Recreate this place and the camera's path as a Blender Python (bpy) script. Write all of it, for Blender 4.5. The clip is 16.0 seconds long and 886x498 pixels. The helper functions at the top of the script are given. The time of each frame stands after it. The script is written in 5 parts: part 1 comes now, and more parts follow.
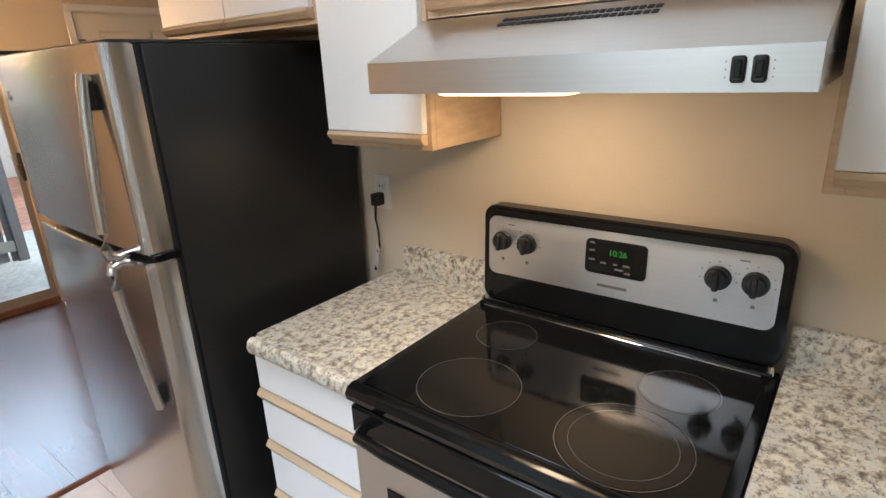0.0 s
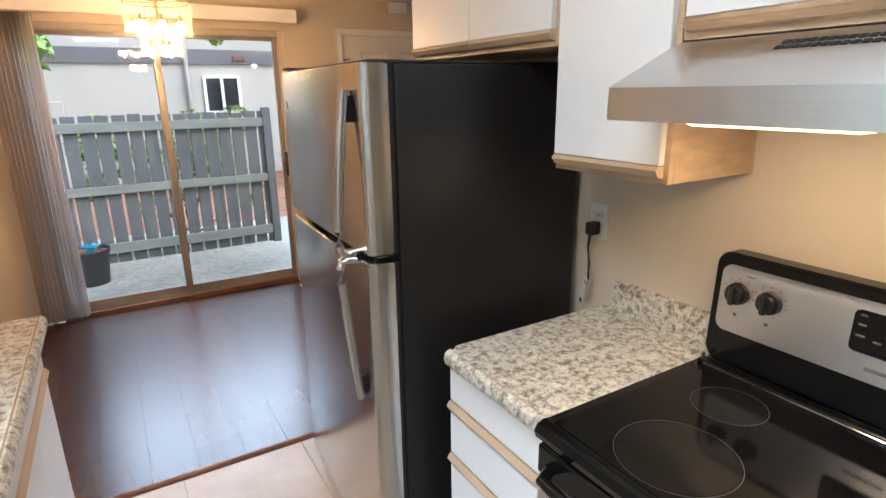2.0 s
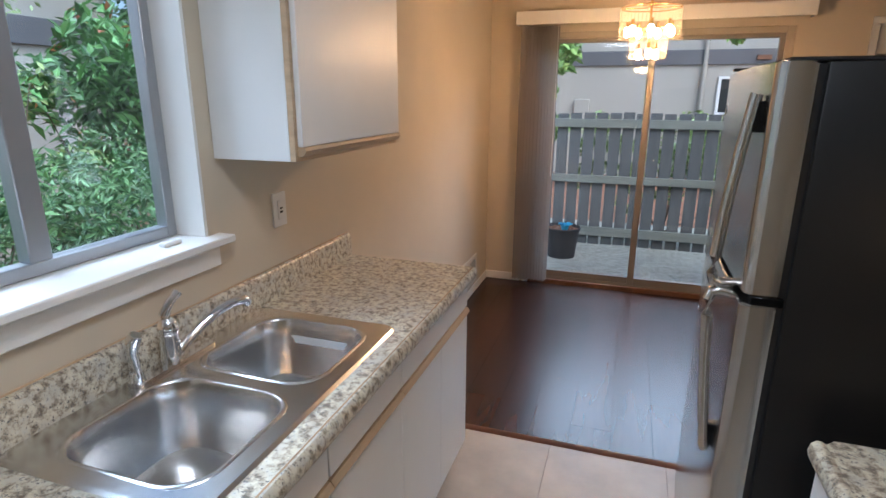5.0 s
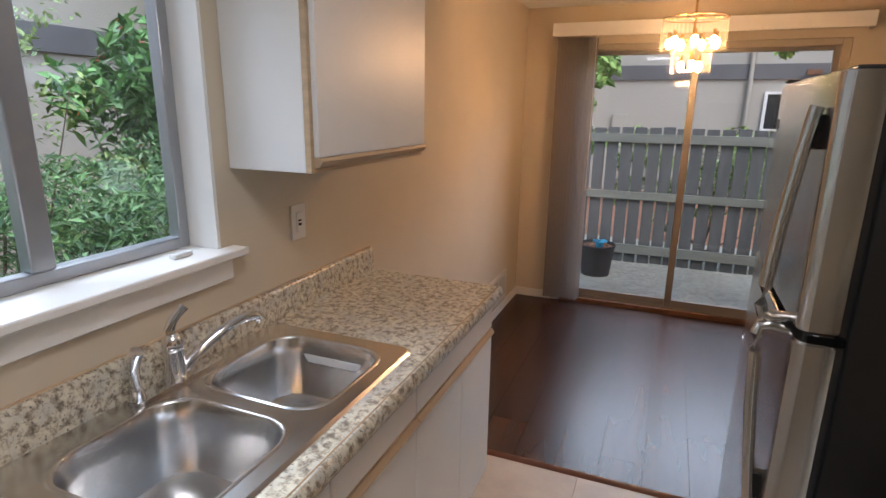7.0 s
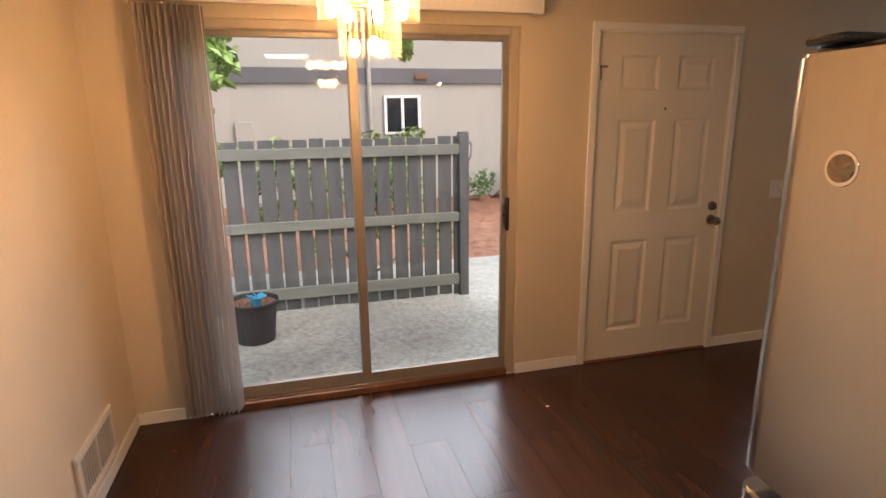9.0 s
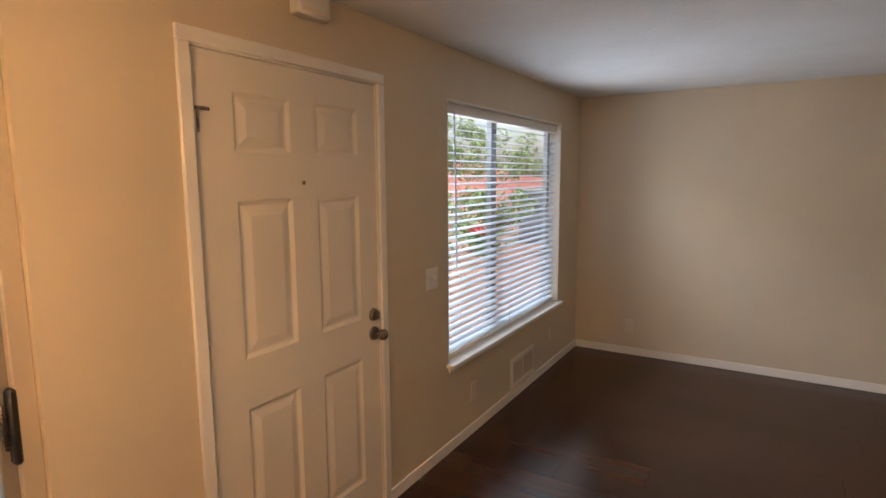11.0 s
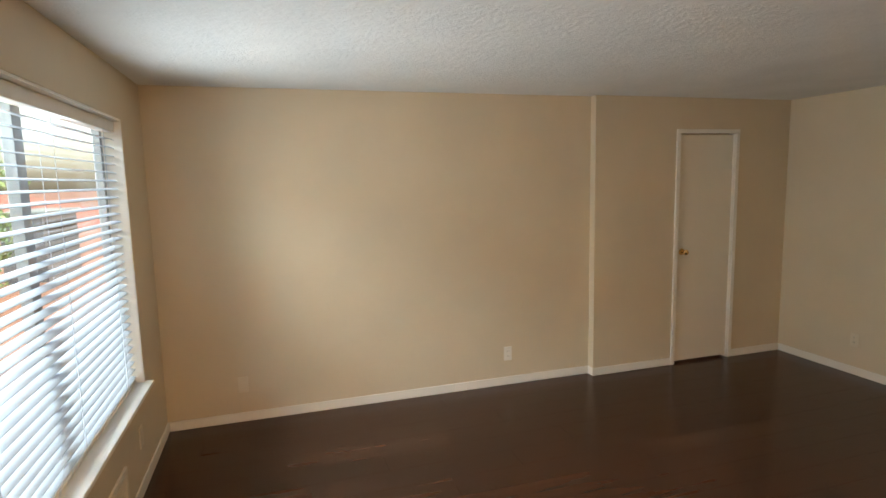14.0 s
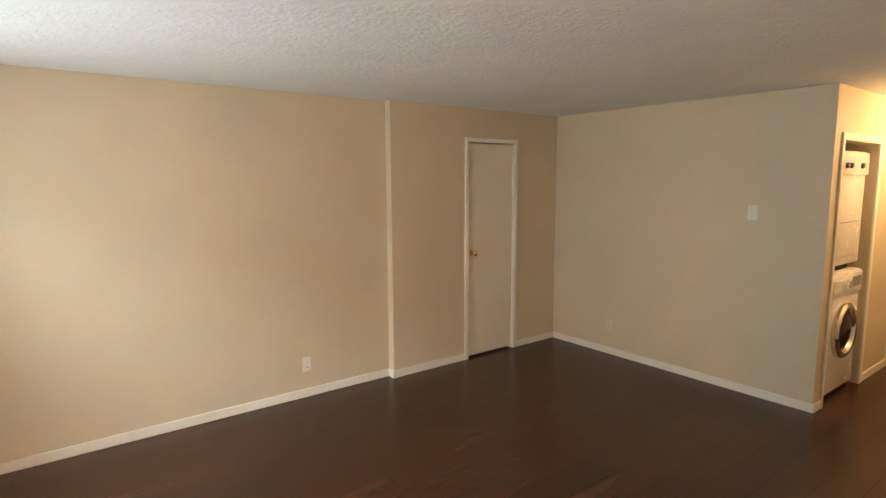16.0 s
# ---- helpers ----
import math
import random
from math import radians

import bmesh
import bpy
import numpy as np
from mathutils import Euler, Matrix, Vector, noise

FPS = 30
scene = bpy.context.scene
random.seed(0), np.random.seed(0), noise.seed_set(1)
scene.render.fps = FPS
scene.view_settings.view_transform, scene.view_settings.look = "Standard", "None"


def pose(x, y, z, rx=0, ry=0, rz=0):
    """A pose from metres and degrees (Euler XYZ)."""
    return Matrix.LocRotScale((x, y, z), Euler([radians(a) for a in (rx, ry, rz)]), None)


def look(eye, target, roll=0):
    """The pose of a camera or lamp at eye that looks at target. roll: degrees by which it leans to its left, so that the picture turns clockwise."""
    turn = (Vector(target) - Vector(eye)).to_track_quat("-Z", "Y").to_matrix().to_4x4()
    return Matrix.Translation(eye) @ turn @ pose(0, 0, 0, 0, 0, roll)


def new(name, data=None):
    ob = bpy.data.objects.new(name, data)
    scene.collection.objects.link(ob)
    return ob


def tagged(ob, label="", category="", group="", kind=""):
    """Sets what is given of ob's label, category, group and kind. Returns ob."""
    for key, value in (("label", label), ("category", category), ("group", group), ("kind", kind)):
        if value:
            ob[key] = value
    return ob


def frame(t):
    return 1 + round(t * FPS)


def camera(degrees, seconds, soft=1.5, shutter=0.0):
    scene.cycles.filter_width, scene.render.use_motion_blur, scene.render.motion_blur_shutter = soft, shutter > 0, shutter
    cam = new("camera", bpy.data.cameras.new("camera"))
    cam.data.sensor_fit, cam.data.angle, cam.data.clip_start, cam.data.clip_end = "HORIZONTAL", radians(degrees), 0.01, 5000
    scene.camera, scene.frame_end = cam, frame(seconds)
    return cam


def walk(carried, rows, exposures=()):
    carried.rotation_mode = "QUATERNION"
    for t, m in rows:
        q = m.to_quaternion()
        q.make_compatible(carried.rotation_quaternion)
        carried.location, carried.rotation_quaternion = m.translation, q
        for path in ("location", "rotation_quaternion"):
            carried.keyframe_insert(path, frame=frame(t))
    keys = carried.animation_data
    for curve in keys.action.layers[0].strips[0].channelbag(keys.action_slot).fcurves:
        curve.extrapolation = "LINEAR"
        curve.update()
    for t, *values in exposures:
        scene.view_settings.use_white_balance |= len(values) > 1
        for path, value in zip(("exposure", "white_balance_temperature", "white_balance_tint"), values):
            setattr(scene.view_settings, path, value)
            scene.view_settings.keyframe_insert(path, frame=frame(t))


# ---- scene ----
cam = camera(77.6, 16.0)
PATH = [
    (0, (0.81, -4.685, 1.581), (2.306, -3.521, 0.946), -2.5),
    (0.5, (0.801, -4.675, 1.586), (2.214, -3.395, 0.981), -2.1),
    (1, (0.801, -4.656, 1.585), (2.111, -3.258, 1.011), -1.2),
    (1.5, (0.798, -4.642, 1.589), (1.977, -3.129, 1.022), -0.6),
    (2, (0.827, -4.625, 1.586), (1.81, -2.972, 1.036), -0.8),
    (2.5, (0.901, -4.567, 1.601), (1.683, -2.817, 1.03), -0.8),
    (3, (0.975, -4.528, 1.603), (1.515, -2.686, 1.041), -0.1),
    (3.5, (1.067, -4.559, 1.599), (1.243, -2.65, 1.027), 0.5),
    (4, (1.131, -4.591, 1.591), (0.938, -2.683, 1.024), 0.1),
    (4.5, (1.117, -4.621, 1.59), (0.681, -2.75, 1.034), -0.0),
    (4.7, (1.112, -4.629, 1.59), (0.6, -2.775, 1.04), 0.1),
    (6.8, (1.13, -4.584, 1.589), (0.304, -2.833, 1.086), 0.4),
    (7, (1.112, -4.525, 1.582), (0.387, -2.729, 1.084), 0.8),
    (7.5, (1.009, -4.242, 1.581), (0.649, -2.334, 1.101), 1.3),
    (8, (0.924, -3.861, 1.563), (0.924, -1.915, 1.101), 0.8),
    (8.5, (0.93, -3.407, 1.586), (1.161, -1.48, 1.102), 0.3),
    (9, (0.886, -2.983, 1.602), (1.387, -1.107, 1.125), -0.7),
    (9.5, (0.93, -2.529, 1.599), (1.791, -0.775, 1.176), -1.1),
    (10, (1.114, -2.195, 1.644), (2.256, -0.597, 1.267), -0.6),
    (10.2, (1.183, -2.065, 1.638), (2.458, -0.564, 1.292), -0.3),
    (12.3, (2.026, -0.999, 1.651), (3.994, -0.74, 1.412), -1.9),
    (12.5, (2.073, -0.942, 1.655), (4.052, -0.773, 1.418), -2.1),
    (13, (2.242, -0.864, 1.642), (4.225, -0.901, 1.382), -2.2),
    (13.5, (2.449, -0.808, 1.672), (4.409, -1.11, 1.414), -1.8),
    (14, (2.554, -0.781, 1.69), (4.451, -1.362, 1.44), -1.3),
    (14.5, (2.594, -0.803, 1.705), (4.411, -1.602, 1.462), -1.0),
    (15, (2.625, -0.804, 1.687), (4.374, -1.745, 1.452), -0.8),
    (15.5, (2.631, -0.838, 1.7), (4.298, -1.914, 1.457), -0.6),
    (16, (2.623, -0.877, 1.698), (4.201, -2.079, 1.447), -0.2),
]
walk(cam, [(t, look(e, g, r)) for t, e, g, r in PATH], exposures=[(0.0, 1.15, 5400, 10), (2.0, 1.2, 5400, 10), (4.5, 0.58, 5100, 10), (7.0, 0.27, 5700, 15), (8.0, 0.5, 6000, 17), (8.5, 0.58, 6600, 21), (9.5, 0.97, 6400, 17), (10.2, 0.95, 6600, 19), (12.3, 1.6, 5650, 2), (13.0, 1.55, 5500, 0), (14.0, 1.82, 6700, 5), (14.8, 2.03, 6850, 6), (16.0, 2.2, 6900, 6)])

# ---- world and large lights ----
world = bpy.data.worlds.new("world")
scene.world = world
world.use_nodes = True
wn = world.node_tree
sky = wn.nodes.new("ShaderNodeTexSky")
sky.sky_type = "NISHITA"
sky.sun_disc = False
sky.sun_elevation = radians(48)
sky.sun_rotation = radians(140)
sky.air_density = 1.0
sky.dust_density = 4.0
wn.links.new(sky.outputs["Color"], wn.nodes["Background"].inputs["Color"])
wn.nodes["Background"].inputs["Strength"].default_value = 0.15


def lamp(name, kind, m, energy, color, **settings):
    data = bpy.data.lights.new(name, kind)
    data.energy, data.color = energy, color
    if kind == "SUN":
        data.angle = settings["angle"]
    elif kind == "AREA":
        data.shape, data.size, data.size_y = "RECTANGLE", settings["size"], settings["size_y"]
        data.spread = settings.get("spread", math.pi)
    else:
        data.shadow_soft_size = settings["radius"]
    ob = new(name, data)
    ob.matrix_world = m
    return ob


WARM = (1.0, 0.50, 0.19)
DAY = (0.86, 0.94, 1.0)
lamp("sun", "SUN", look((0, 0, 10), (-1.0, 1.2, 7.8)), 0.85, (1.0, 0.97, 0.92), angle=radians(25))
# area lamps added outdoors before the openings, standing in for bright overcast sky
lamp("sky_fill_north", "AREA", look((1.5, 11.0, 8.6), (3.5, -1.0, 1.0)), 3000, DAY, size=18.0, size_y=7.0)
lamp("sky_fill_far", "AREA", look((15.0, 19.0, 8.5), (5.2, 0.0, 1.2)), 2800, DAY, size=22.0, size_y=8.0)
lamp("sky_fill_west", "AREA", look((-3.4, -4.1, 4.7), (1.0, -4.1, 0.9)), 330, DAY, size=5.0, size_y=2.4)
# area lamp added inside the living room blind, in place of daylight between the slats
lamp("window_fill", "AREA", look((5.14, -0.014, 1.29), (4.55, -3.0, 1.85)), 8.8, DAY, size=1.80, size_y=1.42, spread=radians(150))
# lamps of the place: chandelier, range hood and hall
lamp("chandelier_light_upper", "POINT", Matrix.Translation((1.165, -1.02, 1.935)), 21, WARM, radius=0.02)
lamp("chandelier_light_lower", "POINT", Matrix.Translation((1.165, -1.02, 1.822)), 9, WARM, radius=0.02)
lamp("hood_light", "AREA", look((1.75, -4.13, 1.517), (1.80, -4.13, 0.9)), 1.25, (1.0, 0.66, 0.36), size=0.10, size_y=0.22)
# unseen area lamp added overhead to brighten the kitchen cabinets and counters
lamp("kitchen_fill", "AREA", look((0.90, -4.15, 2.30), (0.90, -4.15, 0.0)), 8.5, (1.0, 0.95, 0.88), size=0.5, size_y=0.5)
lamp("hall_light", "POINT", Matrix.Translation((3.4, -6.4, 2.1)), 9, (1.0, 0.62, 0.30), radius=0.03)

# ---- materials ----


def node_mat(name):
    m = bpy.data.materials.new(name)
    m.use_nodes = True
    return m, m.node_tree, m.node_tree.nodes["Principled BSDF"]


def ramp(nt, fac, stops):
    n = nt.nodes.new("ShaderNodeValToRGB")
    while len(n.color_ramp.elements) < len(stops):
        n.color_ramp.elements.new(0.5)
    for e, (p, c) in zip(n.color_ramp.elements, stops):
        e.position, e.color = p, (*c, 1)
    nt.links.new(fac, n.inputs["Fac"])
    return n.outputs["Color"]


def coords(nt, scale=(1, 1, 1)):
    tc = nt.nodes.new("ShaderNodeTexCoord")
    mp = nt.nodes.new("ShaderNodeMapping")
    mp.inputs["Scale"].default_value = scale
    nt.links.new(tc.outputs["Object"], mp.inputs["Vector"])
    return mp.outputs["Vector"]


def noise_tex(nt, vec, scale, detail=4.0, rough=0.55):
    n = nt.nodes.new("ShaderNodeTexNoise")
    n.inputs["Scale"].default_value, n.inputs["Detail"].default_value, n.inputs["Roughness"].default_value = scale, detail, rough
    nt.links.new(vec, n.inputs["Vector"])
    return n.outputs["Fac"]


def bump(nt, bsdf, height, strength, distance=0.002):
    b = nt.nodes.new("ShaderNodeBump")
    b.inputs["Strength"].default_value, b.inputs["Distance"].default_value = strength, distance
    nt.links.new(height, b.inputs["Height"])
    nt.links.new(b.outputs["Normal"], bsdf.inputs["Normal"])


def mix_color(nt, fac, a, b, mode="MIX"):
    n = nt.nodes.new("ShaderNodeMix")
    n.data_type, n.blend_type = "RGBA", mode
    for socket, v in ((n.inputs[0], fac), (n.inputs[6], a), (n.inputs[7], b)):
        if isinstance(v, (int, float)):
            socket.default_value = v
        elif isinstance(v, tuple):
            socket.default_value = (*v, 1)
        else:
            nt.links.new(v, socket)
    return n.outputs[2]


def shade(c, k):
    return tuple(min(1.0, v * k) for v in c)


def paint(name, color, rough=0.55, vary=0.12, scale=3.0, stretch=(1, 1, 1), grain=0.0, grain_scale=180.0, metal=0.0, grain_stretch=(1, 1, 1), distance=0.001):
    """A surface with slow variation of colour and roughness and a fine grain."""
    m, nt, b = node_mat(name)
    slow = noise_tex(nt, coords(nt, stretch), scale, 5.0)
    c = ramp(nt, slow, [(0.25, shade(color, 1 - vary)), (0.75, shade(color, 1 + vary * 0.6))])
    nt.links.new(c, b.inputs["Base Color"])
    r = nt.nodes.new("ShaderNodeMapRange")
    r.inputs["To Min"].default_value, r.inputs["To Max"].default_value = max(0.02, rough - 0.08), min(1.0, rough + 0.08)
    nt.links.new(noise_tex(nt, coords(nt, stretch), scale * 6), r.inputs["Value"])
    nt.links.new(r.outputs["Result"], b.inputs["Roughness"])
    b.inputs["Metallic"].default_value = metal
    if grain:
        bump(nt, b, noise_tex(nt, coords(nt, grain_stretch), grain_scale, 3.0), grain, distance)
    return m


def emitter(name, color, strength):
    m, nt, b = node_mat(name)
    b.inputs["Base Color"].default_value = (*color, 1)
    b.inputs["Emission Color"].default_value = (*color, 1)
    b.inputs["Emission Strength"].default_value = strength
    return m


def clear(name, tint=(1, 1, 1), gloss=1.0, base=0.025):
    """Window glass: clear, with a mirror-like gloss that grows at grazing angles."""
    m = bpy.data.materials.new(name)
    m.use_nodes = True
    nt = m.node_tree
    nt.nodes.clear()
    out, mixer = nt.nodes.new("ShaderNodeOutputMaterial"), nt.nodes.new("ShaderNodeMixShader")
    tr, gl, fr = nt.nodes.new("ShaderNodeBsdfTransparent"), nt.nodes.new("ShaderNodeBsdfGlossy"), nt.nodes.new("ShaderNodeLayerWeight")
    steep, lift = nt.nodes.new("ShaderNodeMath"), nt.nodes.new("ShaderNodeMath")
    tr.inputs["Color"].default_value = (*tint, 1)
    gl.inputs["Roughness"].default_value = 0.01
    gl.inputs["Color"].default_value = (gloss, gloss, gloss, 1)
    fr.inputs["Blend"].default_value = 0.5
    steep.operation, steep.inputs[1].default_value = "POWER", 5.0
    lift.operation, lift.inputs[1].default_value, lift.inputs[2].default_value = "MULTIPLY_ADD", 0.5, base
    nt.links.new(fr.outputs["Facing"], steep.inputs[0])
    nt.links.new(steep.outputs[0], lift.inputs[0])
    nt.links.new(lift.outputs[0], mixer.inputs[0])
    nt.links.new(tr.outputs[0], mixer.inputs[1])
    nt.links.new(gl.outputs[0], mixer.inputs[2])
    nt.links.new(mixer.outputs[0], out.inputs["Surface"])
    return m


def sheer(name, color, see):
    """Thin sheer plastic: part clear, part translucent."""
    m = bpy.data.materials.new(name)
    m.use_nodes = True
    nt = m.node_tree
    nt.nodes.clear()
    out, a, b = nt.nodes.new("ShaderNodeOutputMaterial"), nt.nodes.new("ShaderNodeMixShader"), nt.nodes.new("ShaderNodeMixShader")
    tr, tl, df = nt.nodes.new("ShaderNodeBsdfTransparent"), nt.nodes.new("ShaderNodeBsdfTranslucent"), nt.nodes.new("ShaderNodeBsdfDiffuse")
    tl.inputs["Color"].default_value = df.inputs["Color"].default_value = (*color, 1)
    a.inputs[0].default_value, b.inputs[0].default_value = 0.5, see
    nt.links.new(tl.outputs[0], a.inputs[1])
    nt.links.new(df.outputs[0], a.inputs[2])
    nt.links.new(a.outputs[0], b.inputs[1])
    nt.links.new(tr.outputs[0], b.inputs[2])
    nt.links.new(b.outputs[0], out.inputs["Surface"])
    return m


def ceiling_mat():
    m, nt, b = node_mat("ceiling_texture")
    v = coords(nt)
    b.inputs["Roughness"].default_value = 0.95
    c = ramp(nt, noise_tex(nt, v, 2.0), [(0.3, (0.76, 0.765, 0.76)), (0.7, (0.83, 0.835, 0.83))])
    nt.links.new(c, b.inputs["Base Color"])
    h = ramp(nt, noise_tex(nt, v, 34.0, 5.0, 0.6), [(0.42, (0, 0, 0)), (0.62, (1, 1, 1))])
    bump(nt, b, h, 0.28, 0.006)
    return m


def plank_mat(name, dark, light):
    """Laminate plank: streaked grain along y, tone by plank."""
    m, nt, b = node_mat(name)
    info = nt.nodes.new("ShaderNodeObjectInfo")
    tc = nt.nodes.new("ShaderNodeNewGeometry")
    mp = nt.nodes.new("ShaderNodeMapping")
    mp.inputs["Scale"].default_value = (9, 1.1, 1)
    shift = nt.nodes.new("ShaderNodeVectorMath")
    shift.operation = "MULTIPLY_ADD"
    nt.links.new(info.outputs["Random"], shift.inputs[0])
    shift.inputs[1].default_value = (7, 13, 0)
    nt.links.new(tc.outputs["Position"], shift.inputs[2])
    nt.links.new(shift.outputs[0], mp.inputs["Vector"])
    grain = noise_tex(nt, mp.outputs["Vector"], 1.4, 4.0, 0.5)
    c = ramp(nt, grain, [(0.22, dark), (0.80, light)])
    tone = ramp(nt, info.outputs["Random"], [(0.0, (0.72, 0.72, 0.72)), (1.0, (1.25, 1.25, 1.25))])
    c = mix_color(nt, 1.0, c, tone, "MULTIPLY")
    nt.links.new(c, b.inputs["Base Color"])
    b.inputs["Roughness"].default_value = 0.27
    b.inputs["Specular IOR Level"].default_value = 0.38
    return m


def counter_mat():
    """Laminate printed as speckled granite."""
    m, nt, b = node_mat("counter_laminate")
    v = coords(nt)
    big = noise_tex(nt, v, 52.0, 8.0, 0.66)
    base = ramp(nt, big, [(0.36, (0.16, 0.125, 0.085)), (0.44, (0.40, 0.34, 0.25)), (0.53, (0.66, 0.61, 0.47)), (0.68, (0.80, 0.77, 0.64))])
    fine = noise_tex(nt, coords(nt, (1.0, 1.25, 1.0)), 105.0, 6.0, 0.68)
    specks = ramp(nt, fine, [(0.36, (0, 0, 0)), (0.43, (1, 1, 1))])
    c = mix_color(nt, specks, (0.13, 0.12, 0.11), base)
    veil = ramp(nt, noise_tex(nt, v, 26.0, 5.0, 0.6), [(0.50, (0, 0, 0)), (0.66, (0.65, 0.65, 0.65))])
    c = mix_color(nt, veil, c, (0.50, 0.49, 0.45), "MIX")
    c = mix_color(nt, specks, (0.16, 0.15, 0.135), c)
    nt.links.new(c, b.inputs["Base Color"])
    b.inputs["Roughness"].default_value = 0.30
    bump(nt, b, fine, 0.06, 0.001)
    return m


def steel(name, color=(0.63, 0.62, 0.605), rough=0.24, along=(2, 2, 160), brushed=0.0):
    """Brushed steel: streaks run across the axis with the high scale."""
    m, nt, b = node_mat(name)
    b.inputs["Metallic"].default_value = 1.0
    g = noise_tex(nt, coords(nt, along), 3.0, 5.0, 0.6)
    nt.links.new(ramp(nt, g, [(0.3, shade(color, 0.965)), (0.7, shade(color, 1.02))]), b.inputs["Base Color"])
    b.inputs["Roughness"].default_value = rough
    if brushed:
        t = nt.nodes.new("ShaderNodeTangent")
        t.direction_type, t.axis = "RADIAL", "Z"
        nt.links.new(t.outputs["Tangent"], b.inputs["Tangent"])
        b.inputs["Anisotropic"].default_value, b.inputs["Anisotropic Rotation"].default_value = brushed, 0.25
    return m


def leaf_mat(name, dark, light):
    m, nt, b = node_mat(name)
    geo = nt.nodes.new("ShaderNodeNewGeometry")
    nt.links.new(ramp(nt, geo.outputs["Random Per Island"], [(0.0, dark), (0.7, light), (1.0, shade(light, 1.7))]), b.inputs["Base Color"])
    b.inputs["Roughness"].default_value = 0.5
    b.inputs["Transmission Weight"].default_value = 0.0
    return m


def ground_mat(name, a, c, d, scale, rough=0.9, strength=0.6, distance=0.02):
    m, nt, b = node_mat(name)
    v = coords(nt)
    n1 = noise_tex(nt, v, scale, 8.0, 0.7)
    col = ramp(nt, n1, [(0.3, a), (0.5, c), (0.7, d)])
    blot = ramp(nt, noise_tex(nt, v, 0.8, 4.0), [(0.3, (0.72, 0.72, 0.72)), (0.7, (1.1, 1.1, 1.1))])
    nt.links.new(mix_color(nt, 1.0, col, blot, "MULTIPLY"), b.inputs["Base Color"])
    b.inputs["Roughness"].default_value = rough
    bump(nt, b, n1, strength, distance)
    return m


M = {}
M["wall"] = paint("beige_wall_paint", (0.645, 0.555, 0.415), 0.55, 0.07, 1.3, grain=0.16, grain_scale=70.0, distance=0.002)
M["ceiling"] = ceiling_mat()
M["trim"] = paint("white_trim_paint", (0.83, 0.81, 0.755), 0.42, 0.05, 4.0, grain=0.06)
M["door"] = paint("cream_door_paint", (0.76, 0.71, 0.61), 0.42, 0.05, 2.0, grain=0.06)
M["white_melamine"] = paint("white_melamine", (0.80, 0.79, 0.755), 0.38, 0.03, 3.0, grain=0.02)
M["oak"] = paint("pale_oak", (0.55, 0.40, 0.245), 0.45, 0.22, 3.0, (4, 1, 14), grain=0.15, grain_scale=40.0, grain_stretch=(3, 1, 12))
M["oak_worn"] = paint("worn_oak", (0.42, 0.27, 0.14), 0.55, 0.45, 9.0, (2, 1, 6), grain=0.25, grain_scale=40.0)
M["plank"] = plank_mat("laminate_plank", (0.030, 0.0115, 0.0060), (0.066, 0.0245, 0.0126))
M["subfloor"] = paint("plank_joint", (0.012, 0.006, 0.004), 0.6, 0.2)
M["strip"] = paint("transition_strip", (0.13, 0.045, 0.022), 0.35, 0.25, 8.0, (1, 6, 6), grain=0.1)
M["vinyl"] = paint("beige_floor_tile", (0.52, 0.455, 0.375), 0.42, 0.22, 5.0, grain=0.08, grain_scale=60.0)
M["grout"] = paint("tile_joint", (0.40, 0.34, 0.28), 0.7, 0.15)
M["counter"] = counter_mat()
M["steel_h"] = steel("brushed_steel_horizontal", (0.68, 0.675, 0.665), 0.32, along=(1.5, 1.5, 110), brushed=0.7)
M["steel_v"] = steel("brushed_steel_vertical", (0.56, 0.55, 0.53), 0.20, along=(1, 60, 0.8), brushed=0.7)
M["steel_sink"] = steel("sink_steel", (0.68, 0.675, 0.665), 0.24, along=(1.5, 1.5, 1.5))
M["chrome"] = paint("chrome", (0.85, 0.85, 0.86), 0.10, 0.04, 6.0, metal=1.0)
M["nickel"] = paint("dark_nickel", (0.30, 0.26, 0.22), 0.28, 0.15, 20.0, metal=1.0)
M["brass"] = paint("brass", (0.78, 0.52, 0.20), 0.22, 0.12, 20.0, metal=1.0)
M["black_side"] = paint("black_textured_enamel", (0.010, 0.0095, 0.009), 0.42, 0.2, 6.0, grain=0.12, grain_scale=200.0)
M["black_side"].node_tree.nodes["Principled BSDF"].inputs["Specular IOR Level"].default_value = 0.36
M["black_gloss"] = paint("black_gloss_enamel", (0.006, 0.006, 0.006), 0.12, 0.2, 6.0)
M["black_glass"] = paint("black_ceramic_glass", (0.006, 0.006, 0.006), 0.07, 0.2, 8.0)
for _k in ("black_gloss", "black_glass"):
    M[_k].node_tree.nodes["Principled BSDF"].inputs["Specular IOR Level"].default_value = 0.30
M["burner"] = paint("burner_zone_print", (0.012, 0.011, 0.010), 0.12, 0.35, 16.0)
M["burner_line"] = paint("burner_ring_print", (0.15, 0.14, 0.13), 0.4, 0.1)
M["black_plastic"] = paint("black_plastic", (0.014, 0.014, 0.014), 0.38, 0.15, 12.0, grain=0.05)
M["grey_print"] = paint("grey_print", (0.16, 0.16, 0.16), 0.5, 0.05)
M["digits"] = emitter("green_digits", (0.03, 0.24, 0.03), 0.15)
M["plate"] = paint("white_plastic", (0.78, 0.765, 0.72), 0.35, 0.03, 12.0)
M["plate_cream"] = paint("cream_plastic", (0.70, 0.62, 0.49), 0.45, 0.04, 12.0)
M["vent"] = paint("painted_vent_metal", (0.71, 0.66, 0.56), 0.45, 0.06, 8.0)
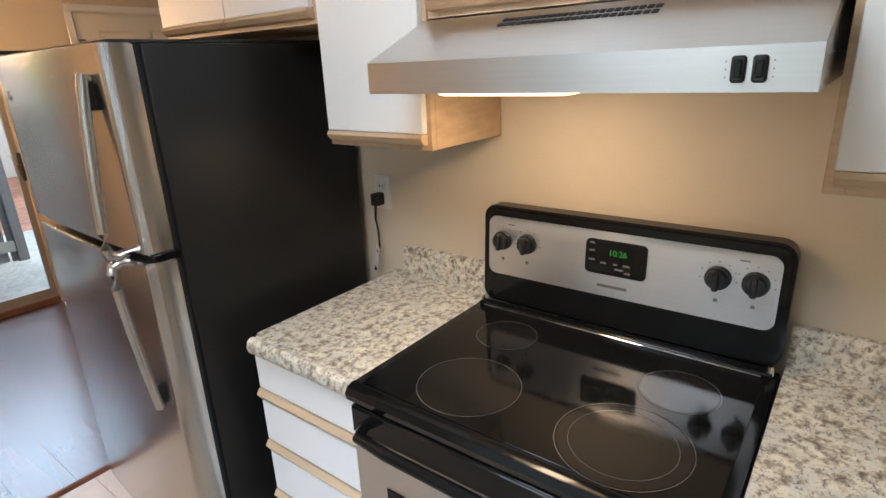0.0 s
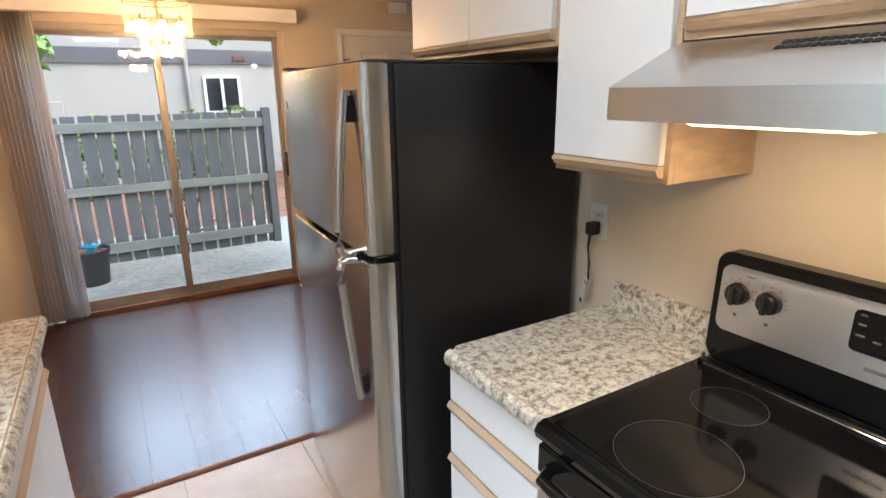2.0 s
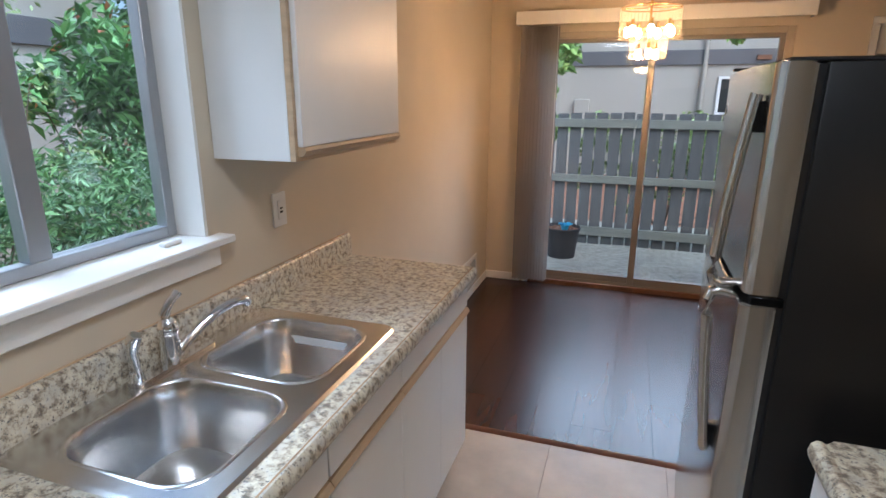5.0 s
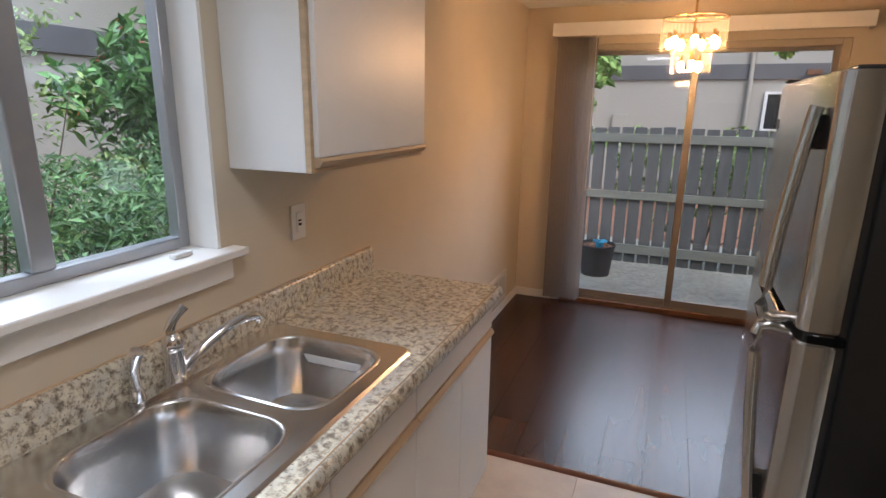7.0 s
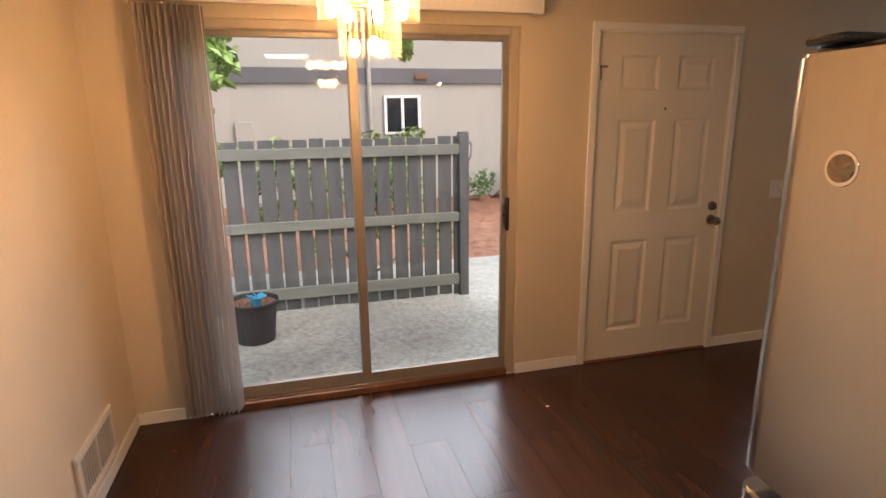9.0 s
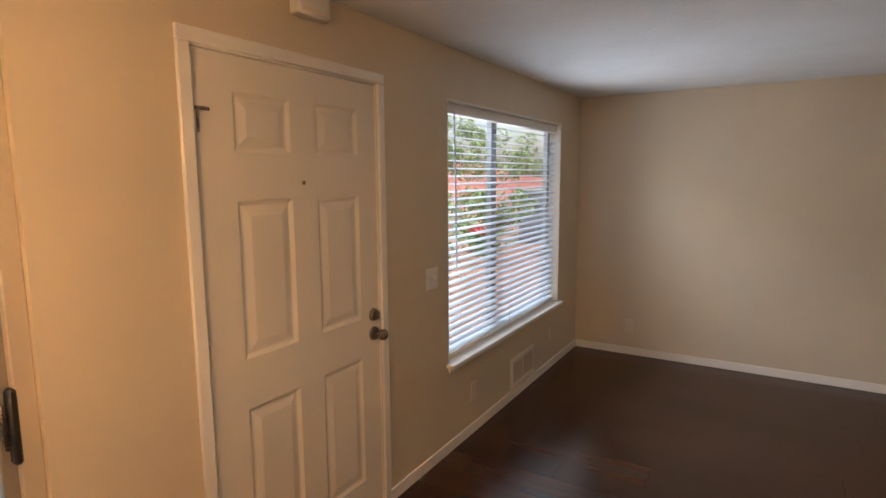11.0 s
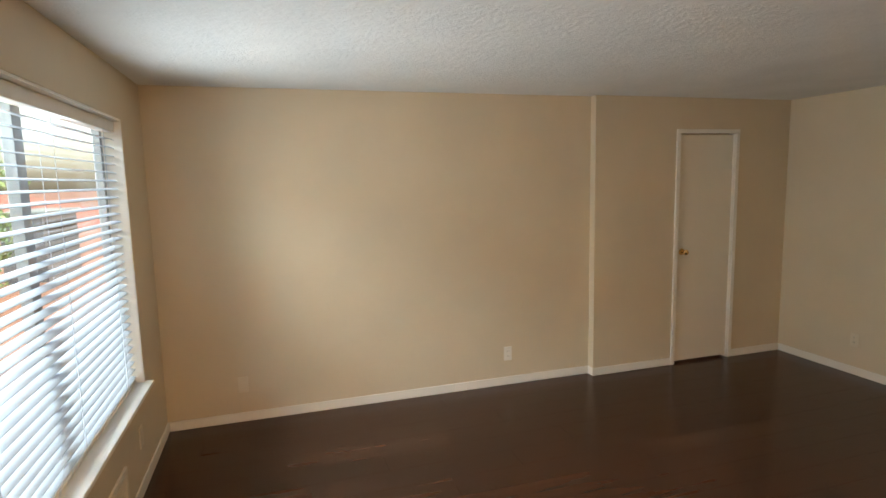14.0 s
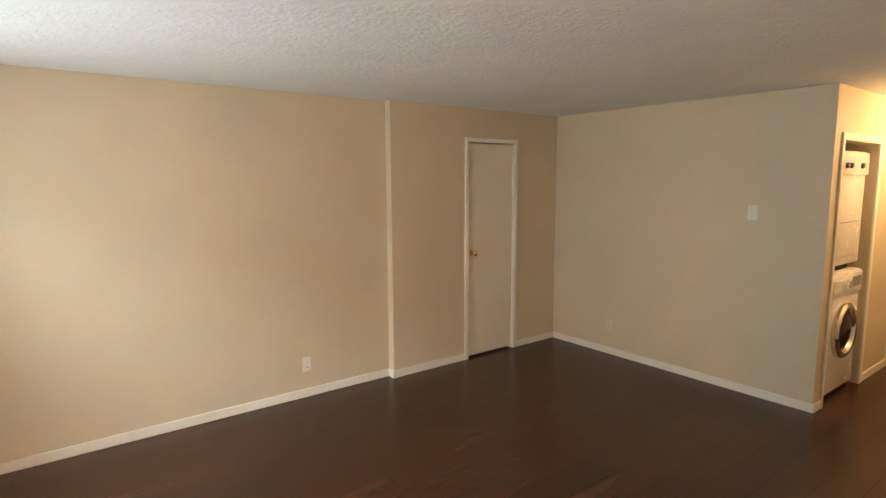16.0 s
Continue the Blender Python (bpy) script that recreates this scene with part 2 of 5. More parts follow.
# near-black for dark parts, and for the shade painted into slots and hollows
M["dark"] = paint("dark_hollow", (0.02, 0.018, 0.015), 0.8, 0.2)
M["alu"] = paint("window_aluminium", (0.42, 0.43, 0.44), 0.38, 0.1, 6.0, metal=0.7, grain=0.05)
M["alu_bronze"] = paint("anodised_slider_frame", (0.31, 0.28, 0.245), 0.42, 0.1, 5.0, metal=0.35)
M["frame_tan"] = paint("tan_painted_frame", (0.50, 0.43, 0.33), 0.45, 0.1, 5.0)
M["track"] = paint("worn_bronze_track", (0.22, 0.11, 0.06), 0.5, 0.3, 9.0, metal=0.4)
M["glass"] = clear("clear_glass", (0.97, 0.985, 0.98))
M["crystal"] = sheer("crystal_rod", (0.92, 0.80, 0.60), 0.955)
M["bulb"] = emitter("lit_bulb", (1.0, 0.62, 0.28), 60.0)
M["hood_lens"] = emitter("lit_hood_lens", (1.0, 0.62, 0.30), 3.0)
M["red_petal"] = leaf_mat("red_petal", (0.35, 0.02, 0.015), (0.55, 0.03, 0.025))
# white slats made grey-blue: sky tint and lowered glare put into the colour
M["blind"] = paint("sky_toned_blind", (0.52, 0.58, 0.64), 0.45, 0.03, 10.0)
M["vane"] = sheer("translucent_vane", (0.52, 0.48, 0.455), 0.42)
M["fence"] = paint("grey_fence_stain", (0.10, 0.105, 0.108), 0.8, 0.3, 4.0, (4, 4, 0.6), grain=0.3, grain_scale=24.0, grain_stretch=(6, 6, 0.6), distance=0.004)
M["rail"] = paint("grey_green_rail_stain", (0.19, 0.20, 0.175), 0.8, 0.3, 3.0, (0.6, 4, 4), grain=0.3, grain_scale=24.0, distance=0.004)
M["patio"] = ground_mat("exposed_aggregate", (0.25, 0.25, 0.205), (0.43, 0.435, 0.38), (0.60, 0.60, 0.53), 26.0)
M["earth"] = ground_mat("bark_mulch", (0.13, 0.06, 0.035), (0.30, 0.135, 0.075), (0.42, 0.23, 0.14), 9.0)
M["red_earth"] = ground_mat("red_mulch_bank", (0.22, 0.065, 0.035), (0.38, 0.12, 0.07), (0.50, 0.20, 0.13), 5.0)
M["stucco"] = paint("cream_stucco", (0.45, 0.43, 0.375), 0.9, 0.10, 0.7, grain=0.4, grain_scale=60.0, distance=0.006)
M["band"] = paint("grey_band_boards", (0.14, 0.14, 0.145), 0.7, 0.15, 1.0, grain=0.2)
M["roof"] = paint("dark_roof", (0.10, 0.10, 0.10), 0.85, 0.2, 3.0)
M["white_frame"] = paint("white_vinyl_frame", (0.80, 0.80, 0.79), 0.4, 0.03)
M["dark_pane"] = paint("dark_window_pane", (0.02, 0.022, 0.024), 0.06, 0.2)
M["bark"] = paint("bark", (0.10, 0.075, 0.055), 0.9, 0.4, 9.0, (1, 1, 0.3), grain=0.8, grain_scale=22.0, distance=0.01)
M["leaf"] = leaf_mat("leaf_green", (0.03, 0.075, 0.02), (0.10, 0.22, 0.06))
M["leaf_juniper"] = leaf_mat("juniper_green", (0.045, 0.10, 0.045), (0.15, 0.27, 0.11))
M["leaf_pale"] = leaf_mat("pale_spray_green", (0.10, 0.15, 0.04), (0.22, 0.30, 0.10))
M["leaf_bright"] = leaf_mat("bright_young_green", (0.11, 0.20, 0.045), (0.24, 0.36, 0.10))
M["leaf_orange"] = leaf_mat("orange_leaf", (0.30, 0.09, 0.03), (0.45, 0.19, 0.07))
M["pot"] = paint("charcoal_pot", (0.035, 0.033, 0.035), 0.6, 0.2, 6.0, grain=0.1)
M["soil"] = ground_mat("potting_soil", (0.10, 0.05, 0.03), (0.20, 0.11, 0.07), (0.36, 0.24, 0.17), 40.0)
M["blue"] = paint("bright_blue_plastic", (0.05, 0.33, 0.55), 0.4, 0.1)
M["enamel"] = paint("white_appliance_enamel", (0.80, 0.79, 0.77), 0.25, 0.03)
M["red"] = paint("red_plastic", (0.55, 0.05, 0.05), 0.45, 0.1)
M["lantern"] = paint("grey_lantern_metal", (0.16, 0.16, 0.17), 0.5, 0.1, metal=0.5)

# ---- builders ----


def box(bm, x0, x1, y0, y1, z0, z1, bevel=0.0, seg=1):
    r = bmesh.ops.create_cube(bm, size=1.0, matrix=Matrix.LocRotScale(((x0 + x1) / 2, (y0 + y1) / 2, (z0 + z1) / 2), None, (abs(x1 - x0), abs(y1 - y0), abs(z1 - z0))))
    if bevel:
        edges = list({e for v in r["verts"] for e in v.link_edges})
        bmesh.ops.bevel(bm, geom=edges, offset=bevel, segments=seg, affect="EDGES", profile=0.5)
    return r["verts"]


def tube(bm, a, b, r0, r1=None, n=16):
    """A round bar from a to b."""
    a, b = Vector(a), Vector(b)
    d = b - a
    m = Matrix.Translation((a + b) / 2) @ d.to_track_quat("Z", "Y").to_matrix().to_4x4()
    bmesh.ops.create_cone(bm, cap_ends=True, segments=n, radius1=r0, radius2=r0 if r1 is None else r1, depth=d.length, matrix=m)


def sweep(bm, pts, r, n=10):
    """A round bar that bends along pts."""
    pts = [Vector(p) for p in pts]
    rings = []
    for i, p in enumerate(pts):
        d = (pts[min(i + 1, len(pts) - 1)] - pts[max(i - 1, 0)]).normalized()
        q = d.to_track_quat("Z", "Y")
        rad = r[i] if isinstance(r, (list, tuple)) else r
        rings.append([bm.verts.new(p + q @ Vector((rad * math.cos(2 * math.pi * k / n), rad * math.sin(2 * math.pi * k / n), 0))) for k in range(n)])
    for a, b in zip(rings, rings[1:]):
        for k in range(n):
            bm.faces.new((a[k], a[(k + 1) % n], b[(k + 1) % n], b[k]))
    bm.faces.new(rings[0][::-1])
    bm.faces.new(rings[-1])


def ball(bm, c, r, u=16, v=10, scale=(1, 1, 1)):
    bmesh.ops.create_uvsphere(bm, u_segments=u, v_segments=v, radius=r, matrix=Matrix.Translation(c) @ Matrix.Diagonal((*scale, 1)))


def prism(bm, outline, axis, a, b):
    """Extrudes an outline of (u, v) along an axis from a to b; for x: (y, z), for y: (x, z), for z: (x, y)."""
    place = {"x": lambda u, v, w: (w, u, v), "y": lambda u, v, w: (u, w, v), "z": lambda u, v, w: (u, v, w)}[axis]
    lo = [bm.verts.new(place(u, v, a)) for u, v in outline]
    hi = [bm.verts.new(place(u, v, b)) for u, v in outline]
    n = len(outline)
    bm.faces.new(lo[::-1])
    bm.faces.new(hi)
    for i in range(n):
        bm.faces.new((lo[i], lo[(i + 1) % n], hi[(i + 1) % n], hi[i]))
    bmesh.ops.recalc_face_normals(bm, faces=bm.faces)


def rounded(u0, u1, v0, v1, r, n=6):
    out = []
    for cu, cv, s in ((u1 - r, v1 - r, 0), (u0 + r, v1 - r, 90), (u0 + r, v0 + r, 180), (u1 - r, v0 + r, 270)):
        for k in range(n + 1):
            a = radians(s + 90 * k / n)
            out.append((cu + r * math.cos(a), cv + r * math.sin(a)))
    return out


def mesh_of(name, bm, material, smooth=False):
    me = bpy.data.meshes.new(name)
    bm.to_mesh(me)
    bm.free()
    me.materials.append(M[material])
    if smooth:
        me.shade_smooth()
        me.set_sharp_from_angle(angle=radians(38))
    return me


def part(name, bm, material, parent=None, label="", smooth=True):
    """One mesh object, built at its place in the world, under a thing or a part."""
    ob = new(name, mesh_of(name, bm, material, smooth))
    if parent:
        ob.parent = parent
        if parent.type == "EMPTY":
            ob.matrix_parent_inverse = Matrix.Translation(-parent.location)
    if label:
        ob["label"] = label
    return ob


def thing(name, base, label, category, group="", kind=""):
    ob = new(name)
    ob.location = base
    ob.empty_display_size = 0.05
    return tagged(ob, label, category, group, kind)


def solid(name, material, boxes, label="", category="", kind="structure", bevel=0.0):
    bm = bmesh.new()
    for b in boxes:
        box(bm, *b, bevel=bevel)
    return tagged(part(name, bm, material), label, category, "", kind)


def bx(name, material, parent, x0, x1, y0, y1, z0, z1, bevel=0.003, label="", seg=1):
    bm = bmesh.new()
    box(bm, x0, x1, y0, y1, z0, z1, bevel, seg)
    return part(name, bm, material, parent, label)

# ---- structure ----
XW, H = -0.02, 2.335
XK, XK2 = 2.14, 2.26
XE, YS = 6.595, -5.335
SL0, SL1, SLT = 0.31, 2.14, 2.06
DR0, DR1, DRT = 2.615, 3.560, 2.055
WN0, WN1, WB, WT = 4.19, 6.08, 0.545, 2.062
KW0, KW1, KWB, KWT = -4.95, -3.375, 1.192, 2.06

solid("wall_north", "wall", [
    (XW - 0.15, SL0, 0, 0.15, -0.13, H), (SL0, SL1, 0, 0.15, SLT, H), (SL1, DR0, 0, 0.15, -0.13, H), (DR0, DR1, 0, 0.15, DRT, H),
    (DR1, WN0, 0, 0.15, -0.13, H), (WN0, WN1, 0, 0.15, -0.13, WB - 0.022), (WN0, WN1, 0, 0.15, WT, H), (WN1, XE + 0.15, 0, 0.15, -0.13, H)],
    "beige painted wall with sliding door, entry door and window", "wall")
solid("wall_west", "wall", [
    (XW - 0.15, XW, KW1, 0, -0.13, H), (XW - 0.15, XW, KW0, KW1, -0.13, KWB - 0.022), (XW - 0.15, XW, KW0, KW1, KWT, H), (XW - 0.15, XW, -6.3, KW0, -0.13, H)],
    "beige painted wall behind the sink with a window", "wall")
solid("wall_kitchen", "wall", [(XK, XK2, -6.3, -2.40, 0, H)], "beige partition wall behind the range and refrigerator", "wall")
solid("wall_kitchen_end", "wall", [(XW - 0.15, XK2, -6.42, -6.3, -0.13, H)], "plain beige wall closing the kitchen", "wall")
solid("wall_east", "wall", [(XE, XE + 0.15, -3.310, 0, -0.13, H), (XE, XE + 0.15, -5.45, -3.310, -0.13, H), (6.52, XE, -4.130, -3.310, 0, H), (6.52, XE, -4.725, -4.130, 2.035, H), (6.52, XE, YS, -4.725, 0, H)],
      "beige living room wall with a shallow projection", "wall")
solid("wall_south", "wall", [(4.045, XE, YS - 0.115, YS, 0, H), (XK2, 2.90, YS - 0.115, YS, 0, H)], "beige painted wall beside the hall opening", "wall")
solid("wall_hall", "wall", [(4.045, 4.145, -5.49, YS - 0.115, 0, H), (4.045, 4.145, -6.28, -5.49, 1.96, H), (4.045, 4.145, -7.05, -6.28, 0, H),
                            (4.045, 4.145, -7.86, -7.05, 2.04, H), (4.045, 4.145, -8.3, -7.86, 0, H), (2.78, 2.90, -8.3, YS - 0.115, 0, H), (2.78, 4.145, -8.42, -8.3, 0, H),
                            (4.145, 4.90, YS - 0.20, YS - 0.115, 0, H), (4.145, 4.90, -6.42, -6.36, 0, H), (4.90, 5.0, -6.42, YS - 0.115, 0, H), (4.3, 4.36, -7.95, -6.95, 0, H)],
      "beige hall walls round the laundry closet", "wall")
solid("ceiling", "ceiling", [(XW - 0.15, XE + 0.15, -8.42, 0.15, H, H + 0.12)], "off-white spray-textured ceiling", "ceiling")
solid("soffit", "wall", [(1.83, XK, -5.6, -2.70, 2.13, H), (XW, 0.27, -3.32, -2.62, 2.13, H)], "painted box above the wall cabinets", "soffit")

# trim along the floor
BB = 0.068
solid("baseboard", "trim", [
    (XW, XW + 0.012, -2.52, -0.012, 0, BB), (XW, SL0 - 0.02, -0.012, 0, 0, BB), (SL1, 2.572, -0.012, 0, 0, BB), (3.603, XE, -0.012, 0, 0, BB),
    (XE - 0.012, XE, -3.310, -0.012, 0, BB), (6.52, XE - 0.012, -3.310, -3.298, 0, BB), (6.508, 6.52, -4.095, -3.298, 0, BB), (6.508, 6.52, YS + 0.012, -4.762, 0, BB),
    (4.045, 6.508, YS, YS + 0.012, 0, BB), (4.033, 4.045, -5.47, YS + 0.012, 0, BB)], "white painted baseboard", "baseboard", bevel=0.003)

# ---- sliding door ----
sd = thing("door_1", (1.225, 0.07, 0.0), "sliding glass patio door in a tan metal frame, closed", "sliding door", kind="structure")
bx("frame", "frame_tan", sd, SL0, SL0 + 0.05, 0.02, 0.13, 0, SLT)
bx("frame", "frame_tan", sd, SL1 - 0.05, SL1, 0.02, 0.13, 0, SLT)
bx("frame", "frame_tan", sd, SL0 + 0.05, SL1 - 0.05, 0.02, 0.13, SLT - 0.045, SLT)
bx("track", "track", sd, SL0 + 0.05, SL1 - 0.05, 0.004, 0.14, -0.02, 0.035, label="reddish worn metal track")
bx("track_rib", "alu_bronze", sd, SL0 + 0.05, SL1 - 0.05, 0.03, 0.036, 0.035, 0.048)
bx("track_rib", "alu_bronze", sd, SL0 + 0.05, SL1 - 0.05, 0.07, 0.076, 0.035, 0.048)


def glass_leaf(x0, x1, y0, z0, z1, rail):
    leaf = bx("sash", "alu_bronze", sd, x0, x0 + 0.05, y0, y0 + 0.03, z0, z1)
    bx("stile", "alu_bronze", leaf, x1 - 0.05, x1, y0, y0 + 0.03, z0, z1)
    bx("top_rail", "alu_bronze", leaf, x0 + 0.05, x1 - 0.05, y0, y0 + 0.03, z1 - 0.045, z1)
    bx("bottom_rail", "alu_bronze", leaf, x0 + 0.05, x1 - 0.05, y0, y0 + 0.03, z0, z0 + rail)
    g = bx("pane", "glass", leaf, x0 + 0.048, x1 - 0.048, y0 + 0.012, y0 + 0.017, z0 + rail - 0.004, z1 - 0.04, 0)
    g.visible_shadow = False
    return leaf


glass_leaf(SL0 + 0.05, 1.245, 0.085, 0.036, SLT - 0.03, 0.062)
active = glass_leaf(1.195, SL1 - 0.035, 0.045, 0.036, SLT - 0.03, 0.07)
bx("handle", "black_plastic", active, 2.075, 2.095, 0.012, 0.045, 0.92, 1.12, 0.006, "black pull handle")
bx("latch", "nickel", active, 2.062, 2.074, 0.030, 0.045, 0.96, 1.08, 0.002)

val = thing("valance", (1.21, -0.06, 2.10), "long cream vertical-blind valance mounted above the sliding door", "valance")
bx("board", "trim", val, 0.20, 2.22, -0.115, -0.100, 2.108, 2.205, 0.003)
bx("top_board", "trim", val, 0.20, 2.22, -0.100, -0.001, 2.195, 2.205, 0.002)
bx("end_cap", "trim", val, 0.20, 0.212, -0.100, -0.001, 2.108, 2.195, 0.002)
bx("end_cap", "trim", val, 2.208, 2.22, -0.100, -0.001, 2.108, 2.195, 0.002)
bx("rail", "alu", val, 0.24, 2.18, -0.075, -0.035, 2.115, 2.150, 0.003)

vb = thing("vertical_blind", (0.39, -0.06, 2.10), "drawn-back stack of translucent grey vertical blind vanes", "blind")
rv = random.Random(4)
for i in range(11):
    x = 0.258 + i * 0.0255
    bm = bmesh.new()
    box(bm, -0.0008, 0.0008, -0.044, 0.044, 0.0, 2.06)
    for v in bm.verts:
        v.co.x += 0.006 * (1 - (v.co.y / 0.044) ** 2)
    bmesh.ops.transform(bm, verts=bm.verts, matrix=pose(x, -0.055, 0.04, 0, 0, rv.uniform(-26, -10)))
    part("vane", bm, "vane", vb)
bm = bmesh.new()
sweep(bm, [(0.52, -0.05, 2.11), (0.522, -0.05, 1.4), (0.519, -0.05, 0.95)], 0.002, 6)
part("cord", bm, "trim", vb)

# ---- panelled entry door ----


def casing(name, x0, x1, top, y, face, label, width=0.046, depth=0.016):
    """Door casing on a wall in the plane y; face -1 looks to -y."""
    c = thing(name, ((x0 + x1) / 2, y, 0), label, "door trim", kind="structure")
    ya, yb = (y - depth, y) if face < 0 else (y, y + depth)
    bx("side_casing", "trim", c, x0 - width, x0, ya, yb, 0, top, 0.004)
    bx("side_casing", "trim", c, x1, x1 + width, ya, yb, 0, top, 0.004)
    bx("head_casing", "trim", c, x0 - width, x1 + width, ya, yb, top, top + width, 0.004)
    return c


casing("trim_entry", DR0 + 0.005, DR1 - 0.005, DRT - 0.003, 0, -1, "cream painted casing round the entry door")
ed = thing("door_2", (3.1, 0.03, 0.0), "closed cream six-panel entry door with nickel hardware", "door", kind="structure")
bm = bmesh.new()
DX0, DX1, DY = DR0 + 0.014, DR1 - 0.010, 0.006
cols = [(2.780, 3.035), (3.168, 3.425)]
rows = [(0.205, 0.805), (0.99, 1.555), (1.722, 1.925)]
box(bm, DX0, DX1, DY + 0.012, DY + 0.045, 0.012, DRT - 0.012)
xs = [DX0, cols[0][0], cols[0][1], cols[1][0], cols[1][1], DX1]
zs = [0.012, rows[0][0], rows[0][1], rows[1][0], rows[1][1], rows[2][0], rows[2][1], DRT - 0.012]
for i in range(0, 5, 2):
    box(bm, xs[i], xs[i + 1], DY, DY + 0.012, zs[0], zs[-1])
for j in range(0, 7, 2):
    for i in (1, 3):
        box(bm, xs[i], xs[i + 1], DY, DY + 0.012, zs[j], zs[j + 1])
slab = part("slab", bm, "door", ed)
for x0, x1 in cols:
    for z0, z1 in rows:
        bm = bmesh.new()
        o = [(x0, z0), (x1, z0), (x1, z1), (x0, z1)]

        def ring(inset, y):
            return [bm.verts.new((x + (inset if x == x0 else -inset), y, z + (inset if z == z0 else -inset))) for x, z in o]
        a, b, c, d = ring(0.0, DY), ring(0.016, DY + 0.009), ring(0.026, DY + 0.009), ring(0.055, DY + 0.002)
        for p, q in ((a, b), (b, c), (c, d)):
            for k in range(4):
                bm.faces.new((p[k], p[(k + 1) % 4], q[(k + 1) % 4], q[k]))
        bm.faces.new(d)
        part("panel", bm, "door", slab, smooth=False)
bx("jamb", "trim", ed, DR0 - 0.002, DR0 + 0.011, 0.004, 0.14, 0, DRT, 0.002)
bx("jamb", "trim", ed, DR1 - 0.007, DR1 + 0.002, 0.004, 0.14, 0, DRT, 0.002)
bx("head_jamb", "trim", ed, DR0 + 0.011, DR1 - 0.007, 0.0, 0.14, DRT - 0.010, DRT + 0.002, 0.002)
bx("threshold", "track", ed, DR0 + 0.011, DR1 - 0.007, -0.01, 0.14, -0.01, 0.011, 0.003, "dark worn metal threshold")
for z in (0.24, 1.03, 1.80):
    bm = bmesh.new()
    tube(bm, (DX0 - 0.002, DY - 0.006, z - 0.05), (DX0 - 0.002, DY - 0.006, z + 0.05), 0.007, n=10)
    box(bm, DX0 + 0.002, DX0 + 0.03, DY - 0.003, DY - 0.0005, z - 0.05, z + 0.05)
    part("hinge", bm, "door", ed)
KX = 3.508
bm = bmesh.new()
tube(bm, (KX, DY, 0.905), (KX, DY - 0.012, 0.905), 0.033, 0.030, 20)
tube(bm, (KX, DY - 0.010, 0.905), (KX, DY - 0.045, 0.905), 0.011, n=12)
ball(bm, (KX, DY - 0.058, 0.905), 0.027, 18, 12, (1, 0.78, 1))
part("knob", bm, "nickel", ed, "dark satin nickel knob")
bm = bmesh.new()
tube(bm, (KX, DY, 0.995), (KX, DY - 0.018, 0.995), 0.031, 0.026, 20)
box(bm, KX - 0.005, KX + 0.005, DY - 0.036, DY - 0.016, 0.977, 1.013, 0.002)
part("deadbolt", bm, "nickel", ed, "dark satin nickel deadbolt turn")
bm = bmesh.new()
tube(bm, (3.095, DY + 0.002, 1.615), (3.095, DY - 0.004, 1.615), 0.008, n=14)
part("peephole", bm, "nickel", ed)
bm = bmesh.new()
box(bm, DX0 + 0.005, DX0 + 0.055, DY - 0.012, DY - 0.002, 1.850, 1.862, 0.002)
tube(bm, (DX0 + 0.012, DY - 0.008, 1.78), (DX0 + 0.012, DY - 0.008, 1.86), 0.004, n=8)
part("door_stop", bm, "nickel", ed)

# ---- closet door ----
cdr = thing("door_3", (6.53, -4.43, 0), "closed narrow flat cream closet door with a brass knob", "door", kind="structure")
CY0, CY1, CT = -4.725, -4.130, 2.035
bx("slab", "door", cdr, 6.532, 6.565, CY0 + 0.012, CY1 - 0.012, 0.022, CT - 0.012, 0.002)
bx("side_casing", "trim", cdr, 6.505, 6.52, CY1 - 0.004, CY1 + 0.036, 0, CT, 0.003)
bx("side_casing", "trim", cdr, 6.505, 6.52, CY0 - 0.036, CY0 + 0.004, 0, CT, 0.003)
bx("head_casing", "trim", cdr, 6.505, 6.52, CY0 - 0.036, CY1 + 0.036, CT, CT + 0.036, 0.003)
bx("jamb", "trim", cdr, 6.52, 6.59, CY1 - 0.010, CY1 - 0.001, 0, CT, 0.001)
bx("jamb", "trim", cdr, 6.52, 6.59, CY0 + 0.001, CY0 + 0.010, 0, CT, 0.001)
bm = bmesh.new()
tube(bm, (6.532, -4.195, 1.012), (6.522, -4.195, 1.012), 0.030, 0.026, 18)
tube(bm, (6.524, -4.195, 1.012), (6.490, -4.195, 1.012), 0.010, n=10)
ball(bm, (6.478, -4.195, 1.012), 0.025, 16, 10, (0.8, 1, 1))
part("knob", bm, "brass", cdr, "bright brass knob")
for z in (0.25, 1.80):
    bx("hinge", "trim", cdr, 6.512, 6.531, CY0 + 0.006, CY0 + 0.020, z - 0.045, z + 0.045, 0.002)

